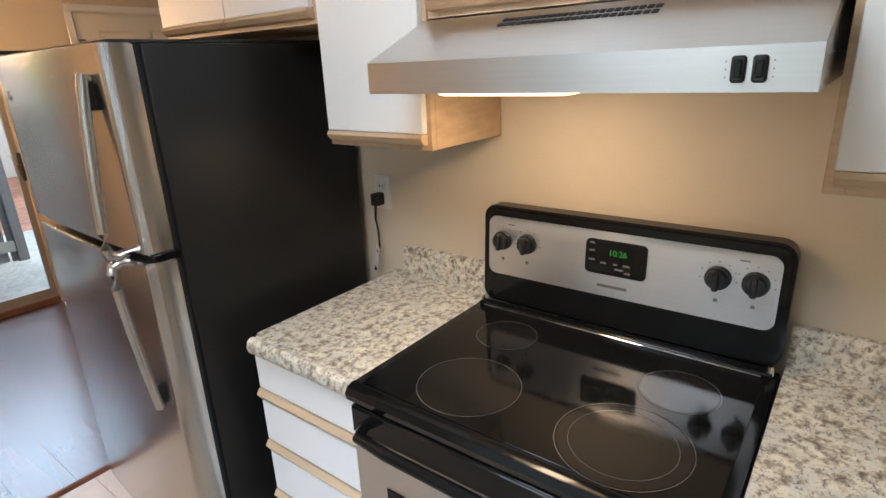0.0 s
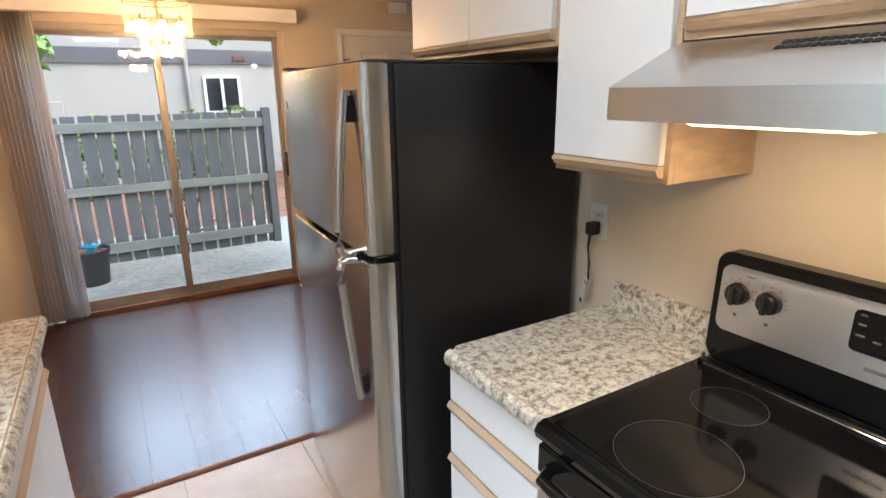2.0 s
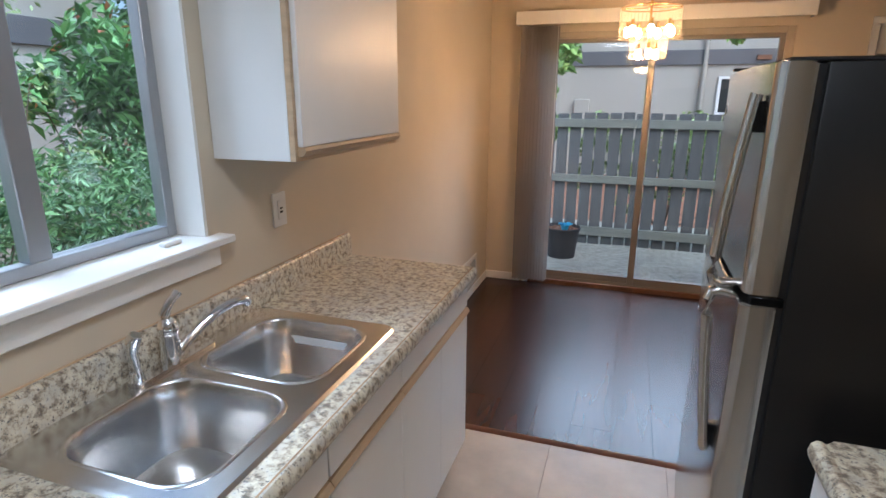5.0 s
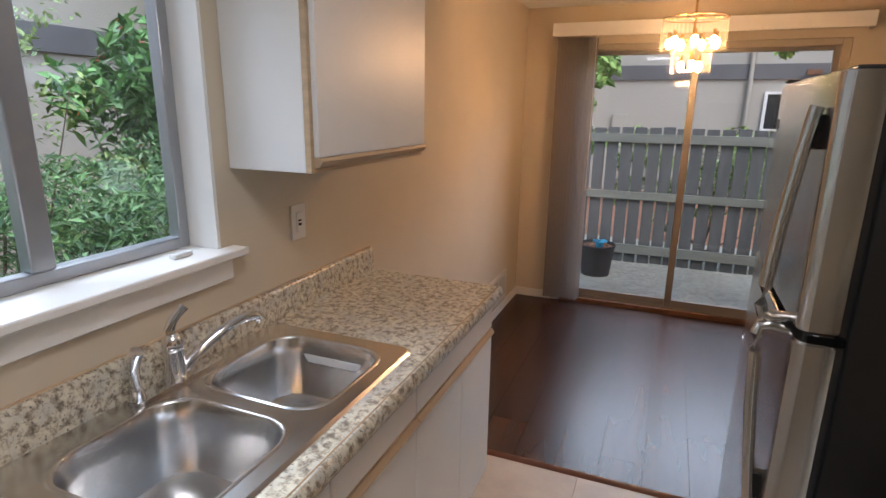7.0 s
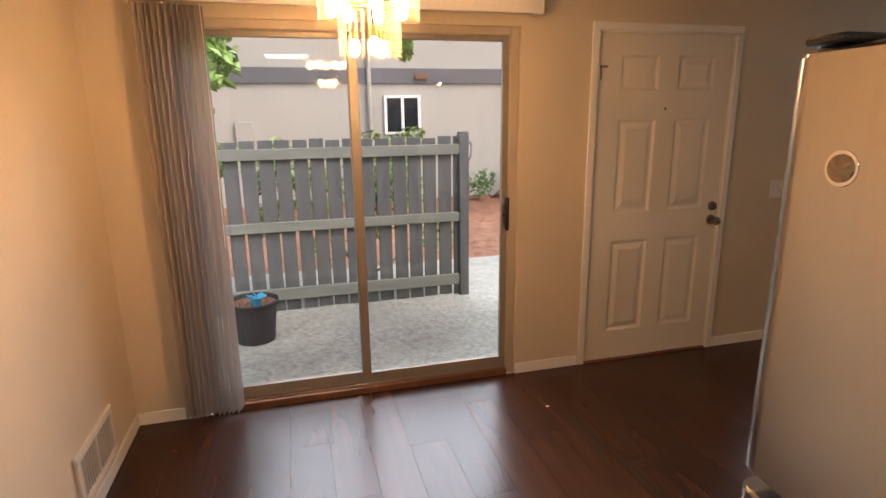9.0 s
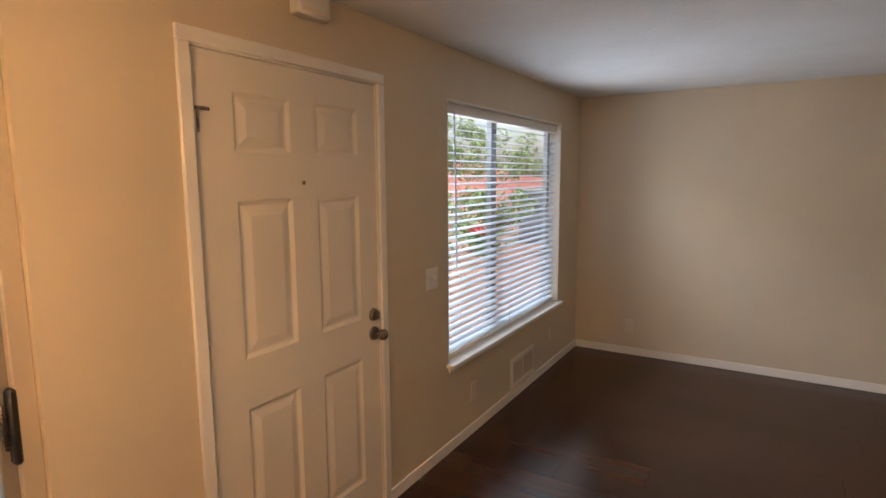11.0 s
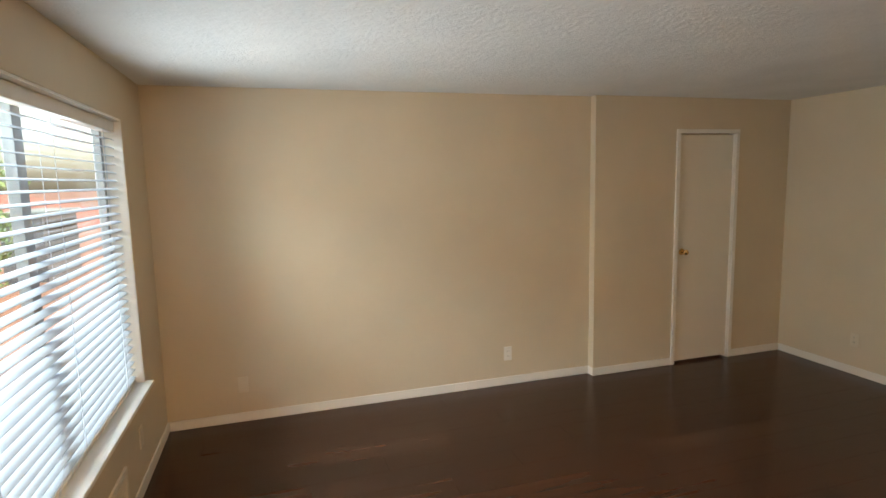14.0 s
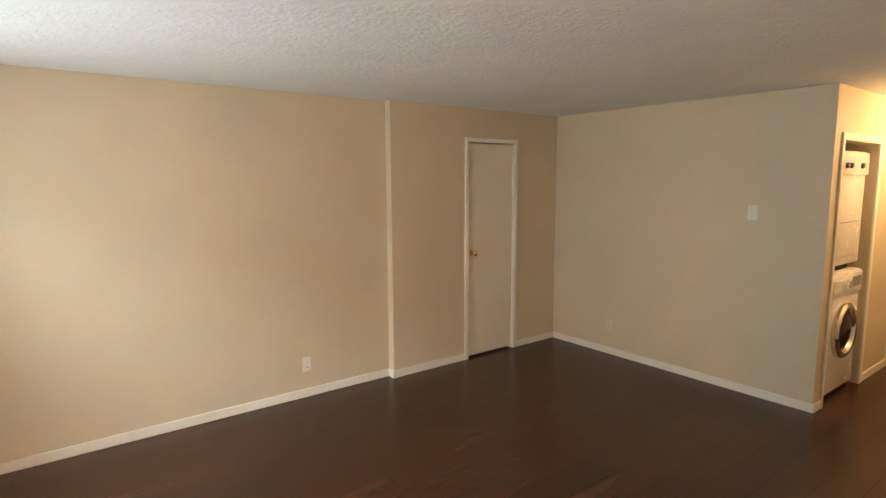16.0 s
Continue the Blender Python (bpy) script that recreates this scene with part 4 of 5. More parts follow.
def side_counter(y0, y1, label, y_back):
    c = thing("countertop", (1.83, (y0 + y1) / 2, 0.868), label, "countertop")
    bm = bmesh.new()
    prism(bm, [(1.546, y0), (XK - 0.001, y0), (XK - 0.001, y1), (1.565, y1), (1.546, y1 - 0.018)], "z", UND, TOP)
    part("slab", bm, "counter", c, smooth=False)
    bm = bmesh.new()
    prism(bm, [(1.546, UND), (1.527, UND), (1.519, UND + 0.008), (1.515, UND + 0.024), (1.519, UND + 0.040), (1.528, UND + 0.047), (1.537, UND + 0.047), (1.546, TOP)], "y", y0, y1 - 0.018)
    part("front_edge", bm, "counter", c)
    bm = bmesh.new()
    prism(bm, [(XK, TOP), (XK - 0.024, TOP), (XK - 0.022, TOP + 0.086), (XK - 0.014, TOP + 0.096), (XK, TOP + 0.098)], "y", y0, y_back)
    part("backsplash", bm, "counter", c)
    return c


side_counter(-3.850, -3.446, "speckled granite-pattern laminate counter between refrigerator and range", -3.50)
side_counter(-5.45, -4.620, "speckled granite-pattern laminate counter beside the range", -4.62)

# ---- range ----
RY0, RY1, RX = -4.615, -3.855, 1.505
rg = thing("electric_range", (1.8, -4.235, 0), "stainless electric range with black glass cooktop and backguard", "range")
bx("body", "black_gloss", rg, RX + 0.045, 2.11, RY0, RY1, 0.03, 0.885, 0.004)
bm = bmesh.new()
prism(bm, [(RX, 0.885), (RX - 0.004, 0.900), (RX + 0.004, 0.914), (RX + 0.022, 0.920), (RX + 0.030, 0.9175), (2.065, 0.9175), (2.065, 0.885)], "y", RY0, RY1)
part("cooktop_frame", bm, "black_gloss", rg)
top = bx("cooktop_glass", "black_glass", rg, RX + 0.030, 2.020, RY0 + 0.022, RY1 - 0.022, 0.9165, 0.9205, 0.001)


def annulus(bm, c, r0, r1, z, n=64):
    a = [bm.verts.new((c[0] + r0 * math.cos(2 * math.pi * i / n), c[1] + r0 * math.sin(2 * math.pi * i / n), z)) for i in range(n)]
    b = [bm.verts.new((c[0] + r1 * math.cos(2 * math.pi * i / n), c[1] + r1 * math.sin(2 * math.pi * i / n), z)) for i in range(n)]
    for i in range(n):
        bm.faces.new((a[i], b[i], b[(i + 1) % n], a[(i + 1) % n]))


for (x, y), r in (((1.655, -4.082), 0.114), ((1.898, -4.032), 0.077), ((1.652, -4.420), 0.122), ((1.874, -4.458), 0.080)):
    bm = bmesh.new()
    bmesh.ops.create_circle(bm, cap_ends=True, segments=48, radius=r - 0.004, matrix=Matrix.Translation((x, y, 0.9209)))
    z = part("burner_zone", bm, "burner", top, smooth=False)
    bm = bmesh.new()
    annulus(bm, (x, y), r - 0.0009, r + 0.0002, 0.9213)
    if r > 0.12:
        annulus(bm, (x, y), 0.096, 0.0966, 0.9213)
    part("burner_ring", bm, "burner_line", z, "thin grey printed ring", smooth=False)
bx("rear_vent_rail", "black_gloss", rg, 2.020, 2.050, RY0 + 0.01, RY1 - 0.01, 0.9176, 0.932, 0.006, seg=3)
bx("rail_trim", "chrome", rg, 2.016, 2.022, RY0 + 0.03, RY1 - 0.03, 0.9215, 0.9265, 0.002)
for y in (RY0 + 0.016, RY1 - 0.016):
    bm = bmesh.new()
    tube(bm, (2.035, y, 0.925), (2.035, y, 0.945), 0.008, 0.006, 12)
    part("end_cap", bm, "chrome", rg)
# backguard, leaning back
bm = bmesh.new()
prism(bm, rounded(RY0 + 0.002, RY1 - 0.002, 0.925, 1.205, 0.035, 6), "x", 2.062, 2.112)
for v in bm.verts:
    v.co.x += (v.co.z - 0.93) * 0.05 - 0.006
bmesh.ops.bevel(bm, geom=[e for e in bm.edges if abs(e.verts[0].co.x - e.verts[1].co.x) < 0.03 and e.calc_length() < 3 and min(v.co.x for v in e.verts) < 2.09], offset=0.008, segments=2, affect="EDGES")
guard = part("backguard", bm, "black_gloss", rg)


def lean(x, z):
    return x + (z - 0.93) * 0.05 - 0.006


bm = bmesh.new()
prism(bm, rounded(RY0 + 0.024, RY1 - 0.024, 1.013, 1.178, 0.024, 6), "x", 2.0585, 2.066)
for v in bm.verts:
    v.co.x = lean(v.co.x, v.co.z)
panel = part("control_panel", bm, "steel_h", guard, "brushed stainless control panel")
bm = bmesh.new()
prism(bm, rounded(-4.318, -4.166, 1.070, 1.158, 0.012, 4), "x", 2.0555, 2.060)
for v in bm.verts:
    v.co.x = lean(v.co.x, v.co.z)
disp = part("display", bm, "black_glass", guard, "black glass clock display")


def lettering(name, text, size, x, y, z, material, parent):
    cu = bpy.data.curves.new(name, "FONT")
    cu.body, cu.size, cu.extrude = text, size, 0.0003
    cu.align_x = "CENTER"
    cu.materials.append(M[material])
    ob = new(name, cu)
    ob.matrix_basis = Matrix.Translation((lean(x, z), y, z)) @ Matrix(((0, 0, -1, 0), (-1, 0, 0, 0), (0, 1, 0, 0), (0, 0, 0, 1)))
    ob.parent = parent
    return ob


lettering("clock_digits", "10:26", 0.021, 2.0548, -4.248, 1.121, "digits", disp)
for i, (y, z, w) in enumerate(((-4.183, 1.148, 0.012), (-4.183, 1.128, 0.014), (-4.183, 1.105, 0.016), (-4.213, 1.100, 0.014), (-4.243, 1.100, 0.010), (-4.270, 1.100, 0.016), (-4.253, 1.088, 0.020), (-4.273, 1.082, 0.014))):
    bx("key_print", "grey_print", disp, lean(2.0548, z), lean(2.0552, z), y - w / 2, y + w / 2, z - 0.0022, z + 0.0022, 0)
bx("maker_mark", "grey_print", panel, lean(2.0578, 1.040), lean(2.0583, 1.040), -4.275, -4.200, 1.036, 1.0435, 0, "plain grey maker's mark")
for y in (-3.925, -4.000, -4.472, -4.546):
    z = 1.113
    bm = bmesh.new()
    tube(bm, (lean(2.058, z), y, z), (lean(2.046, z), y, z), 0.027, 0.026, 28)
    tube(bm, (lean(2.047, z), y, z), (lean(2.034, z), y, z), 0.0225, 0.020, 28)
    box(bm, lean(2.024, z), lean(2.040, z), y - 0.0065, y + 0.0065, z - 0.023, z + 0.023, 0.003)
    kn = part("knob", bm, "black_plastic", guard)
    for k in range(9):
        a = radians(-130 + 260 * k / 8)
        bx("tick", "grey_print", panel, lean(2.0578, z), lean(2.0583, z), y + 0.037 * math.sin(a) - 0.0014, y + 0.037 * math.sin(a) + 0.0014, z + 0.037 * math.cos(a) - 0.0014, z + 0.037 * math.cos(a) + 0.0014, 0)
    bx("burner_sign", "grey_print", panel, lean(2.0578, 1.06), lean(2.0583, 1.06), y - 0.004, y + 0.004, 1.056, 1.064, 0)
for y in (-3.950, -4.520):
    bx("burner_sign", "grey_print", panel, lean(2.0578, 1.155), lean(2.0583, 1.155), y - 0.010, y + 0.010, 1.1575, 1.1605, 0)
# oven door
dr = bx("oven_door", "steel_h", rg, RX + 0.004, RX + 0.045, RY0 + 0.004, RY1 - 0.004, 0.235, 0.800, 0.005, "stainless oven door")
bx("door_glass", "black_glass", dr, RX + 0.001, RX + 0.005, RY0 + 0.10, RY1 - 0.10, 0.36, 0.69, 0.001)
bx("door_top", "black_gloss", dr, RX + 0.002, RX + 0.045, RY0 + 0.004, RY1 - 0.004, 0.801, 0.872, 0.006)
bm = bmesh.new()
sweep(bm, [(RX, RY0 + 0.05, 0.835), (RX - 0.040, RY0 + 0.07, 0.838), (RX - 0.048, RY0 + 0.16, 0.838), (RX - 0.048, RY1 - 0.16, 0.838), (RX - 0.040, RY1 - 0.07, 0.838), (RX, RY1 - 0.05, 0.835)], 0.013, 12)
part("door_handle", bm, "black_gloss", dr, "black tubular handle")
bx("storage_drawer", "steel_h", rg, RX + 0.006, RX + 0.045, RY0 + 0.004, RY1 - 0.004, 0.06, 0.225, 0.005)

# ---- range hood ----
HY0, HY1 = -4.629, -3.868
hd = thing("range_hood", (1.88, -4.228, 1.530), "stainless under-cabinet range hood with its lamp lit", "range hood")
bm = bmesh.new()
prism(bm, [(1.640, 1.530), (1.640, 1.588), (1.652, 1.594), (1.826, 1.672), (XK - 0.002, 1.672), (XK - 0.002, 1.575), (1.665, 1.575), (1.665, 1.530)], "y", HY0 + 0.001, HY1 - 0.001)
hood = part("shell", bm, "steel_h", hd, smooth=False)
for y in (HY0 + 0.001, HY1 - 0.013):
    bx("side_skirt", "steel_h", hd, 1.666, XK - 0.004, y, y + 0.012, 1.530, 1.5745, 0.001)
bx("underside", "alu", hd, 1.668, XK - 0.004, HY0 + 0.016, HY1 - 0.016, 1.568, 1.5745, 0.001)
bx("lamp_lens", "hood_lens", hd, 1.70, 1.80, -4.27, -3.99, 1.5215, 1.5675, 0.010, "lit frosted lamp lens", 3)
bx("filter", "alu", hd, 1.84, 2.08, -4.516, -3.966, 1.560, 1.5675, 0.002)
for i, y in enumerate((-4.537, -4.562)):
    sw = bx("switch", "black_plastic", hd, 1.635, 1.640, y - 0.0090, y + 0.0090, 1.542, 1.576, 0.003, "black rocker switch")
    bx("rocker", "black_gloss", sw, 1.631, 1.6355, y - 0.005, y + 0.005, 1.548, 1.571, 0.002)
    for k in (-1, 0, 1):
        bx("switch_print", "grey_print", hd, 1.6392, 1.6398, y - 0.0160 if i else y + 0.0145, y - 0.0145 if i else y + 0.0160, 1.558 + k * 0.010, 1.560 + k * 0.010, 0)
for i in range(22):
    for r in range(2):
        x = 1.768 + r * 0.020
        z = 1.594 + (x - 1.652) * (0.078 / 0.174)
        bm = bmesh.new()
        box(bm, -0.006, 0.006, -0.0052, 0.0052, -0.0012, 0.0012)
        bmesh.ops.transform(bm, verts=bm.verts, matrix=pose(x, -4.10 - i * 0.0136, z + 0.0008, 0, -24.2, 0))
        part("vent_slot", bm, "dark", hd, smooth=False)

# ---- refrigerator ----
FY0, FY1, FT = -3.318, -2.486, 1.658
fr = thing("refrigerator", (1.78, -2.9, 0), "stainless top-freezer refrigerator with black sides and tall bowed handles", "refrigerator")
fr.location.x += 0.015
fr.rotation_euler.z = radians(-2.0)
bx("cabinet", "black_side", fr, 1.485, 2.112, FY0 - 0.008, FY1 - 0.004, 0.03, FT - 0.002, 0.006, "black textured cabinet sides", 2)


def fridge_door(name, z0, z1):
    pts = []
    n = 40
    for i in range(n + 1):
        u = math.sin(math.pi * (i / n - 0.5))
        bow = 0.082 - 0.012 * u * u - 0.020 * max(0.0, (abs(u) - 0.95) / 0.05) ** 2.4
        pts.append((1.470 - bow, (FY0 + FY1) / 2 + u * (FY1 - FY0) / 2))
    pts += [(1.470, FY1), (1.470, FY0)]
    bm = bmesh.new()
    prism(bm, pts, "z", z0, z1)
    bmesh.ops.bevel(bm, geom=[e for e in bm.edges if abs(e.verts[0].co.z - e.verts[1].co.z) < 1e-5], offset=0.004, segments=2, affect="EDGES")
    return part(name, bm, "steel_v", fr, "brushed stainless door")


fd = fridge_door("freezer_door", 1.158, FT)
ld = fridge_door("fridge_door", 0.085, 1.134)
bx("gasket", "black_plastic", fr, 1.470, 1.486, FY0 + 0.006, FY1 - 0.006, 0.09, FT - 0.006, 0.001)
bx("base_grille", "black_plastic", fr, 1.455, 1.486, FY0 + 0.01, FY1 - 0.01, 0.03, 0.082, 0.003)
bx("top_cover", "black_plastic", fr, 1.42, 2.08, FY0 + 0.012, FY1 - 0.012, FT - 0.001, FT + 0.008, 0.003)
bx("hinge_cover", "black_plastic", fr, 1.405, 1.50, FY1 - 0.06, FY1 - 0.01, FT + 0.0085, FT + 0.018, 0.003)
bx("mid_hinge", "black_gloss", fr, 1.415, 1.482, FY0 - 0.004, FY0 + 0.03, 1.135, 1.157, 0.003, "black middle hinge")
HYC = FY0 + 0.085
for door, pts, mount in ((fd, [(1.381, HYC, 1.594), (1.379, HYC, 1.585), (1.366, HYC, 1.48), (1.353, HYC, 1.35), (1.344, HYC, 1.22), (1.342, HYC, 1.178), (1.347, HYC, 1.160), (1.366, HYC, 1.154), (1.400, HYC, 1.158)], 1.545),
                         (ld, [(1.400, HYC, 1.130), (1.366, HYC, 1.136), (1.347, HYC, 1.130), (1.342, HYC, 1.112), (1.344, HYC, 1.07), (1.353, HYC, 0.94), (1.366, HYC, 0.81), (1.379, HYC, 0.705), (1.381, HYC, 0.696)], 0.744)):
    bm = bmesh.new()
    sweep(bm, pts, [0.0135] * (len(pts) - 1) + [0.0115], 16)
    for v in bm.verts:
        v.co.y = HYC + (v.co.y - HYC) * 1.15
    hdl = part("handle", bm, "steel_v", door, "tall bowed stainless bar handle")
    bx("handle_mount", "black_gloss", hdl, 1.376, 1.404, HYC - 0.012, HYC + 0.012, mount - 0.034, mount + 0.034, 0.004, "dark handle mount")
bm = bmesh.new()
tube(bm, (1.404, -2.572, 1.545), (1.394, -2.572, 1.545), 0.022, 0.018, 28)
bd = part("badge", bm, "chrome", fd, "round silver badge")
bm = bmesh.new()
tube(bm, (1.395, -2.572, 1.545), (1.3925, -2.572, 1.545), 0.014, n=24)
part("badge_center", bm, "nickel", bd)
bm = bmesh.new()
tube(bm, (1.404, -2.52, 0.83), (1.396, -2.52, 0.83), 0.010, 0.009, 16)
part("door_plug", bm, "chrome", ld)

# fridge cord and its outlet
plate("wall_outlet", "x", -1, XK, -3.405, 1.180, 0.073, 0.118, "plate", "white duplex outlet with a black plug in it", "outlet", "duplex")
cord = thing("power_cord", (2.12, -3.405, 1.17), "black refrigerator plug and cord hanging from the outlet", "power cord")
bx("plug", "black_plastic", cord, 2.088, 2.129, -3.420, -3.390, 1.140, 1.182, 0.006, seg=2)
bm = bmesh.new()
sweep(bm, [(2.098, -3.405, 1.142), (2.092, -3.405, 1.10), (2.094, -3.412, 1.05), (2.098, -3.408, 1.00), (2.104, -3.390, 0.95), (2.112, -3.365, 0.90)], 0.0045, 8)
part("cable", bm, "black_plastic", cord)
tag = thing("cord_tag", (2.09, -3.40, 0.95), "small white paper tag on the power cord", "tag")
bm = bmesh.new()
box(bm, -0.0006, 0.0006, -0.018, 0.018, -0.04, 0.04)
bmesh.ops.transform(bm, verts=bm.verts, matrix=pose(2.085, -3.405, 0.965, 14, 6, -30))
part("paper", bm, "plate", tag, smooth=False)
bm = bmesh.new()
box(bm, -0.0002, 0.0002, -0.010, 0.010, -0.004, 0.004)
bmesh.ops.transform(bm, verts=bm.verts, matrix=pose(2.085, -3.405, 0.965, 14, 6, -30) @ Matrix.Translation((-0.001, 0, 0.02)))
part("print_bar", bm, "red", tag, smooth=False)

# ---- chandelier ----
CX, CYY = 1.165, -1.02
ch = thing("chandelier", (CX, CYY, H), "lit tiered crystal-rod chandelier hanging over the dining area", "chandelier")
bm = bmesh.new()
tube(bm, (CX, CYY, H - 0.001), (CX, CYY, H - 0.03), 0.06, 0.045, 24)
part("canopy", bm, "brass", ch)
bm = bmesh.new()
sweep(bm, [(CX, CYY, H - 0.03), (CX, CYY, 2.12), (CX, CYY, 1.80)], 0.006, 8)
part("stem", bm, "brass", ch)
bm = bmesh.new()
tube(bm, (CX, CYY, 2.085), (CX, CYY, 2.098), 0.045, 0.03, 20)
part("cap", bm, "brass", ch)
for R, ztop, length, n in ((0.165, 2.072, 0.165, 44), (0.100, 1.955, 0.160, 26)):
    bm = bmesh.new()
    for k in range(48):
        a0, a1 = 2 * math.pi * k / 48, 2 * math.pi * (k + 1) / 48
        tube(bm, (CX + R * math.cos(a0), CYY + R * math.sin(a0), ztop), (CX + R * math.cos(a1), CYY + R * math.sin(a1), ztop), 0.003, n=6)
    for k in range(4):
        a = math.pi / 2 * k
        tube(bm, (CX, CYY, ztop), (CX + R * math.cos(a), CYY + R * math.sin(a), ztop), 0.003, n=6)
    hoop = part("hoop", bm, "brass", ch)
    bm = bmesh.new()
    prism(bm, [(0.0058 * math.cos(2 * math.pi * i / 3), 0.0058 * math.sin(2 * math.pi * i / 3)) for i in range(3)], "z", -length, 0)
    rod_mesh = mesh_of("crystal_rod", bm, "crystal")
    for k in range(n):
        a = 2 * math.pi * k / n
        rod = new("crystal_rod", rod_mesh)
        rod.parent = hoop
        rod.matrix_basis = pose(CX + R * math.cos(a), CYY + R * math.sin(a), ztop - 0.004, 0, 0, math.degrees(a))
for R, z, n in ((0.125, 1.945, 7), (0.055, 1.822, 3)):
    for k in range(n):
        a = 2 * math.pi * (k + 0.3) / n
        c = (CX + R * math.cos(a), CYY + R * math.sin(a), z)
        bm = bmesh.new()
        tube(bm, (c[0], c[1], z + 0.02), (c[0], c[1], z + 0.06), 0.009, n=10)
        sock = part("socket", bm, "brass", ch)
        bm = bmesh.new()
        ball(bm, c, 0.019, 12, 8, (1, 1, 1.6))
        part("bulb", bm, "bulb", sock, "glowing bulb")

# ---- laundry closet ----
ws = thing("washing_machine", (4.36, -5.90, 0), "white front-loading washer with a chrome porthole in the hall closet", "washer")
bx("body", "enamel", ws, 4.075, 4.70, -6.235, -5.565, 0.04, 0.975, 0.010, seg=2)
bx("base", "dark", ws, 4.10, 4.68, -6.22, -5.58, 0.0, 0.039, 0.002)
bx("control_panel", "enamel", ws, 4.060, 4.078, -6.228, -5.572, 0.80, 0.965, 0.008, seg=2)
bm = bmesh.new()
tube(bm, (4.062, -5.90, 0.885), (4.035, -5.90, 0.885), 0.034, 0.030, 24)
part("dial", bm, "chrome", ws)
bx("detergent_drawer", "plate", ws, 4.054, 4.062, -5.76, -5.60, 0.835, 0.935, 0.004)
bx("print_panel", "grey_print", ws, 4.0565, 4.0605, -6.19, -6.00, 0.85, 0.93, 0.001)
bm = bmesh.new()
rings = []
for r, dx in ((0.225, 0.0), (0.222, -0.030), (0.205, -0.046), (0.180, -0.044), (0.165, -0.028), (0.160, -0.010)):
    rings.append([bm.verts.new((4.075 + dx, -5.90 + r * math.cos(2 * math.pi * k / 48), 0.52 + r * math.sin(2 * math.pi * k / 48))) for k in range(48)])
for a, b in zip(rings, rings[1:]):
    for k in range(48):
        bm.faces.new((a[k], a[(k + 1) % 48], b[(k + 1) % 48], b[k]))
bmesh.ops.recalc_face_normals(bm, faces=bm.faces)
ring_ = part("porthole_ring", bm, "chrome", ws, "polished chrome door ring")
bm = bmesh.new()
ball(bm, (4.072, -5.90, 0.52), 0.162, 28, 14, (0.28, 1, 1))
part("porthole_glass", bm, "black_glass", ring_)
bx("door_latch", "plate", ring_, 4.030, 4.045, -6.125, -6.095, 0.49, 0.55, 0.004)
dy = thing("clothes_dryer", (4.38, -5.90, 1.0), "white upright dryer stacked on the washer", "dryer")
bx("body", "enamel", dy, 4.10, 4.70, -6.225, -5.575, 1.03, 1.90, 0.010, seg=2)
# dark block drawn for the shaded gap between washer and dryer
bx("gap_shade", "dark", dy, 4.16, 4.66, -6.20, -5.60, 0.976, 1.029, 0.001)
bx("control_panel", "enamel", dy, 4.080, 4.102, -6.22, -5.58, 1.72, 1.89, 0.006, seg=2)
bx("door", "enamel", dy, 4.085, 4.101, -6.17, -5.63, 1.10, 1.69, 0.012, seg=2)
bx("door_line", "grey_print", dy, 4.0835, 4.0865, -6.10, -5.70, 1.36, 1.366, 0)
for y in (-5.72, -5.80, -6.05):
    bm = bmesh.new()
    tube(bm, (4.080, y, 1.79), (4.060, y, 1.79), 0.022, 0.019, 18)
    part("dial", bm, "lantern", dy)
bm = bmesh.new()
bmesh.ops.create_icosphere(bm, subdivisions=1, radius=0.009, matrix=Matrix.Translation((2.16, -0.44, 0.0045)) @ Matrix.Diagonal((1.3, 0.8, 0.5, 1)))
tagged(part("paper_scrap", bm, "plate"), "tiny crumpled white scrap on the laminate floor", "scrap")
lc = thing("trim_laundry", (4.04, -5.9, 0), "white casing round the laundry closet opening", "door trim", kind="structure")
bx("side_casing", "trim", lc, 4.029, 4.045, -5.49, -5.455, 0, 1.96, 0.003)
bx("side_casing", "trim", lc, 4.029, 4.045, -6.335, -6.28, 0, 1.96, 0.003)
bx("head_casing", "trim", lc, 4.029, 4.045, -6.335, -5.455, 1.96, 2.015, 0.003)
hdoor = thing("door_4", (4.1, -7.4, 0), "cream hall door with a brass knob, closed", "door", kind="structure")
bx("slab", "door", hdoor, 4.075, 4.11, -7.85, -7.06, 0.01, 2.03, 0.002)
bx("side_casing", "trim", hdoor, 4.029, 4.045, -7.05, -6.99, 0, 2.04, 0.003)
bx("side_casing", "trim", hdoor, 4.029, 4.045, -7.92, -7.86, 0, 2.04, 0.003)
bx("head_casing", "trim", hdoor, 4.029, 4.045, -7.92, -6.99, 2.04, 2.10, 0.003)
bm = bmesh.new()
tube(bm, (4.075, -7.13, 0.96), (4.03, -7.13, 0.96), 0.012, n=10)
ball(bm, (4.02, -7.13, 0.96), 0.027, 14, 10)
part("knob", bm, "brass", hdoor)
solid("baseboard_hall", "trim", [(4.033, 4.045, -6.99, -6.335, 0, BB)], "white painted baseboard in the hall", "baseboard", bevel=0.003)

# ---- outside ----
GZ = -0.14
bm = bmesh.new()
bmesh.ops.create_grid(bm, x_segments=2, y_segments=2, size=400, matrix=Matrix.Translation((0, 0, GZ - 0.02)))
tagged(part("ground", bm, "earth"), "brown bark mulch ground", "ground", kind="structure")
solid("patio", "patio", [(-1.6, 3.75, 0.15, 3.3, GZ - 0.10, -0.13)], "exposed aggregate concrete patio slab", "patio", bevel=0.01)

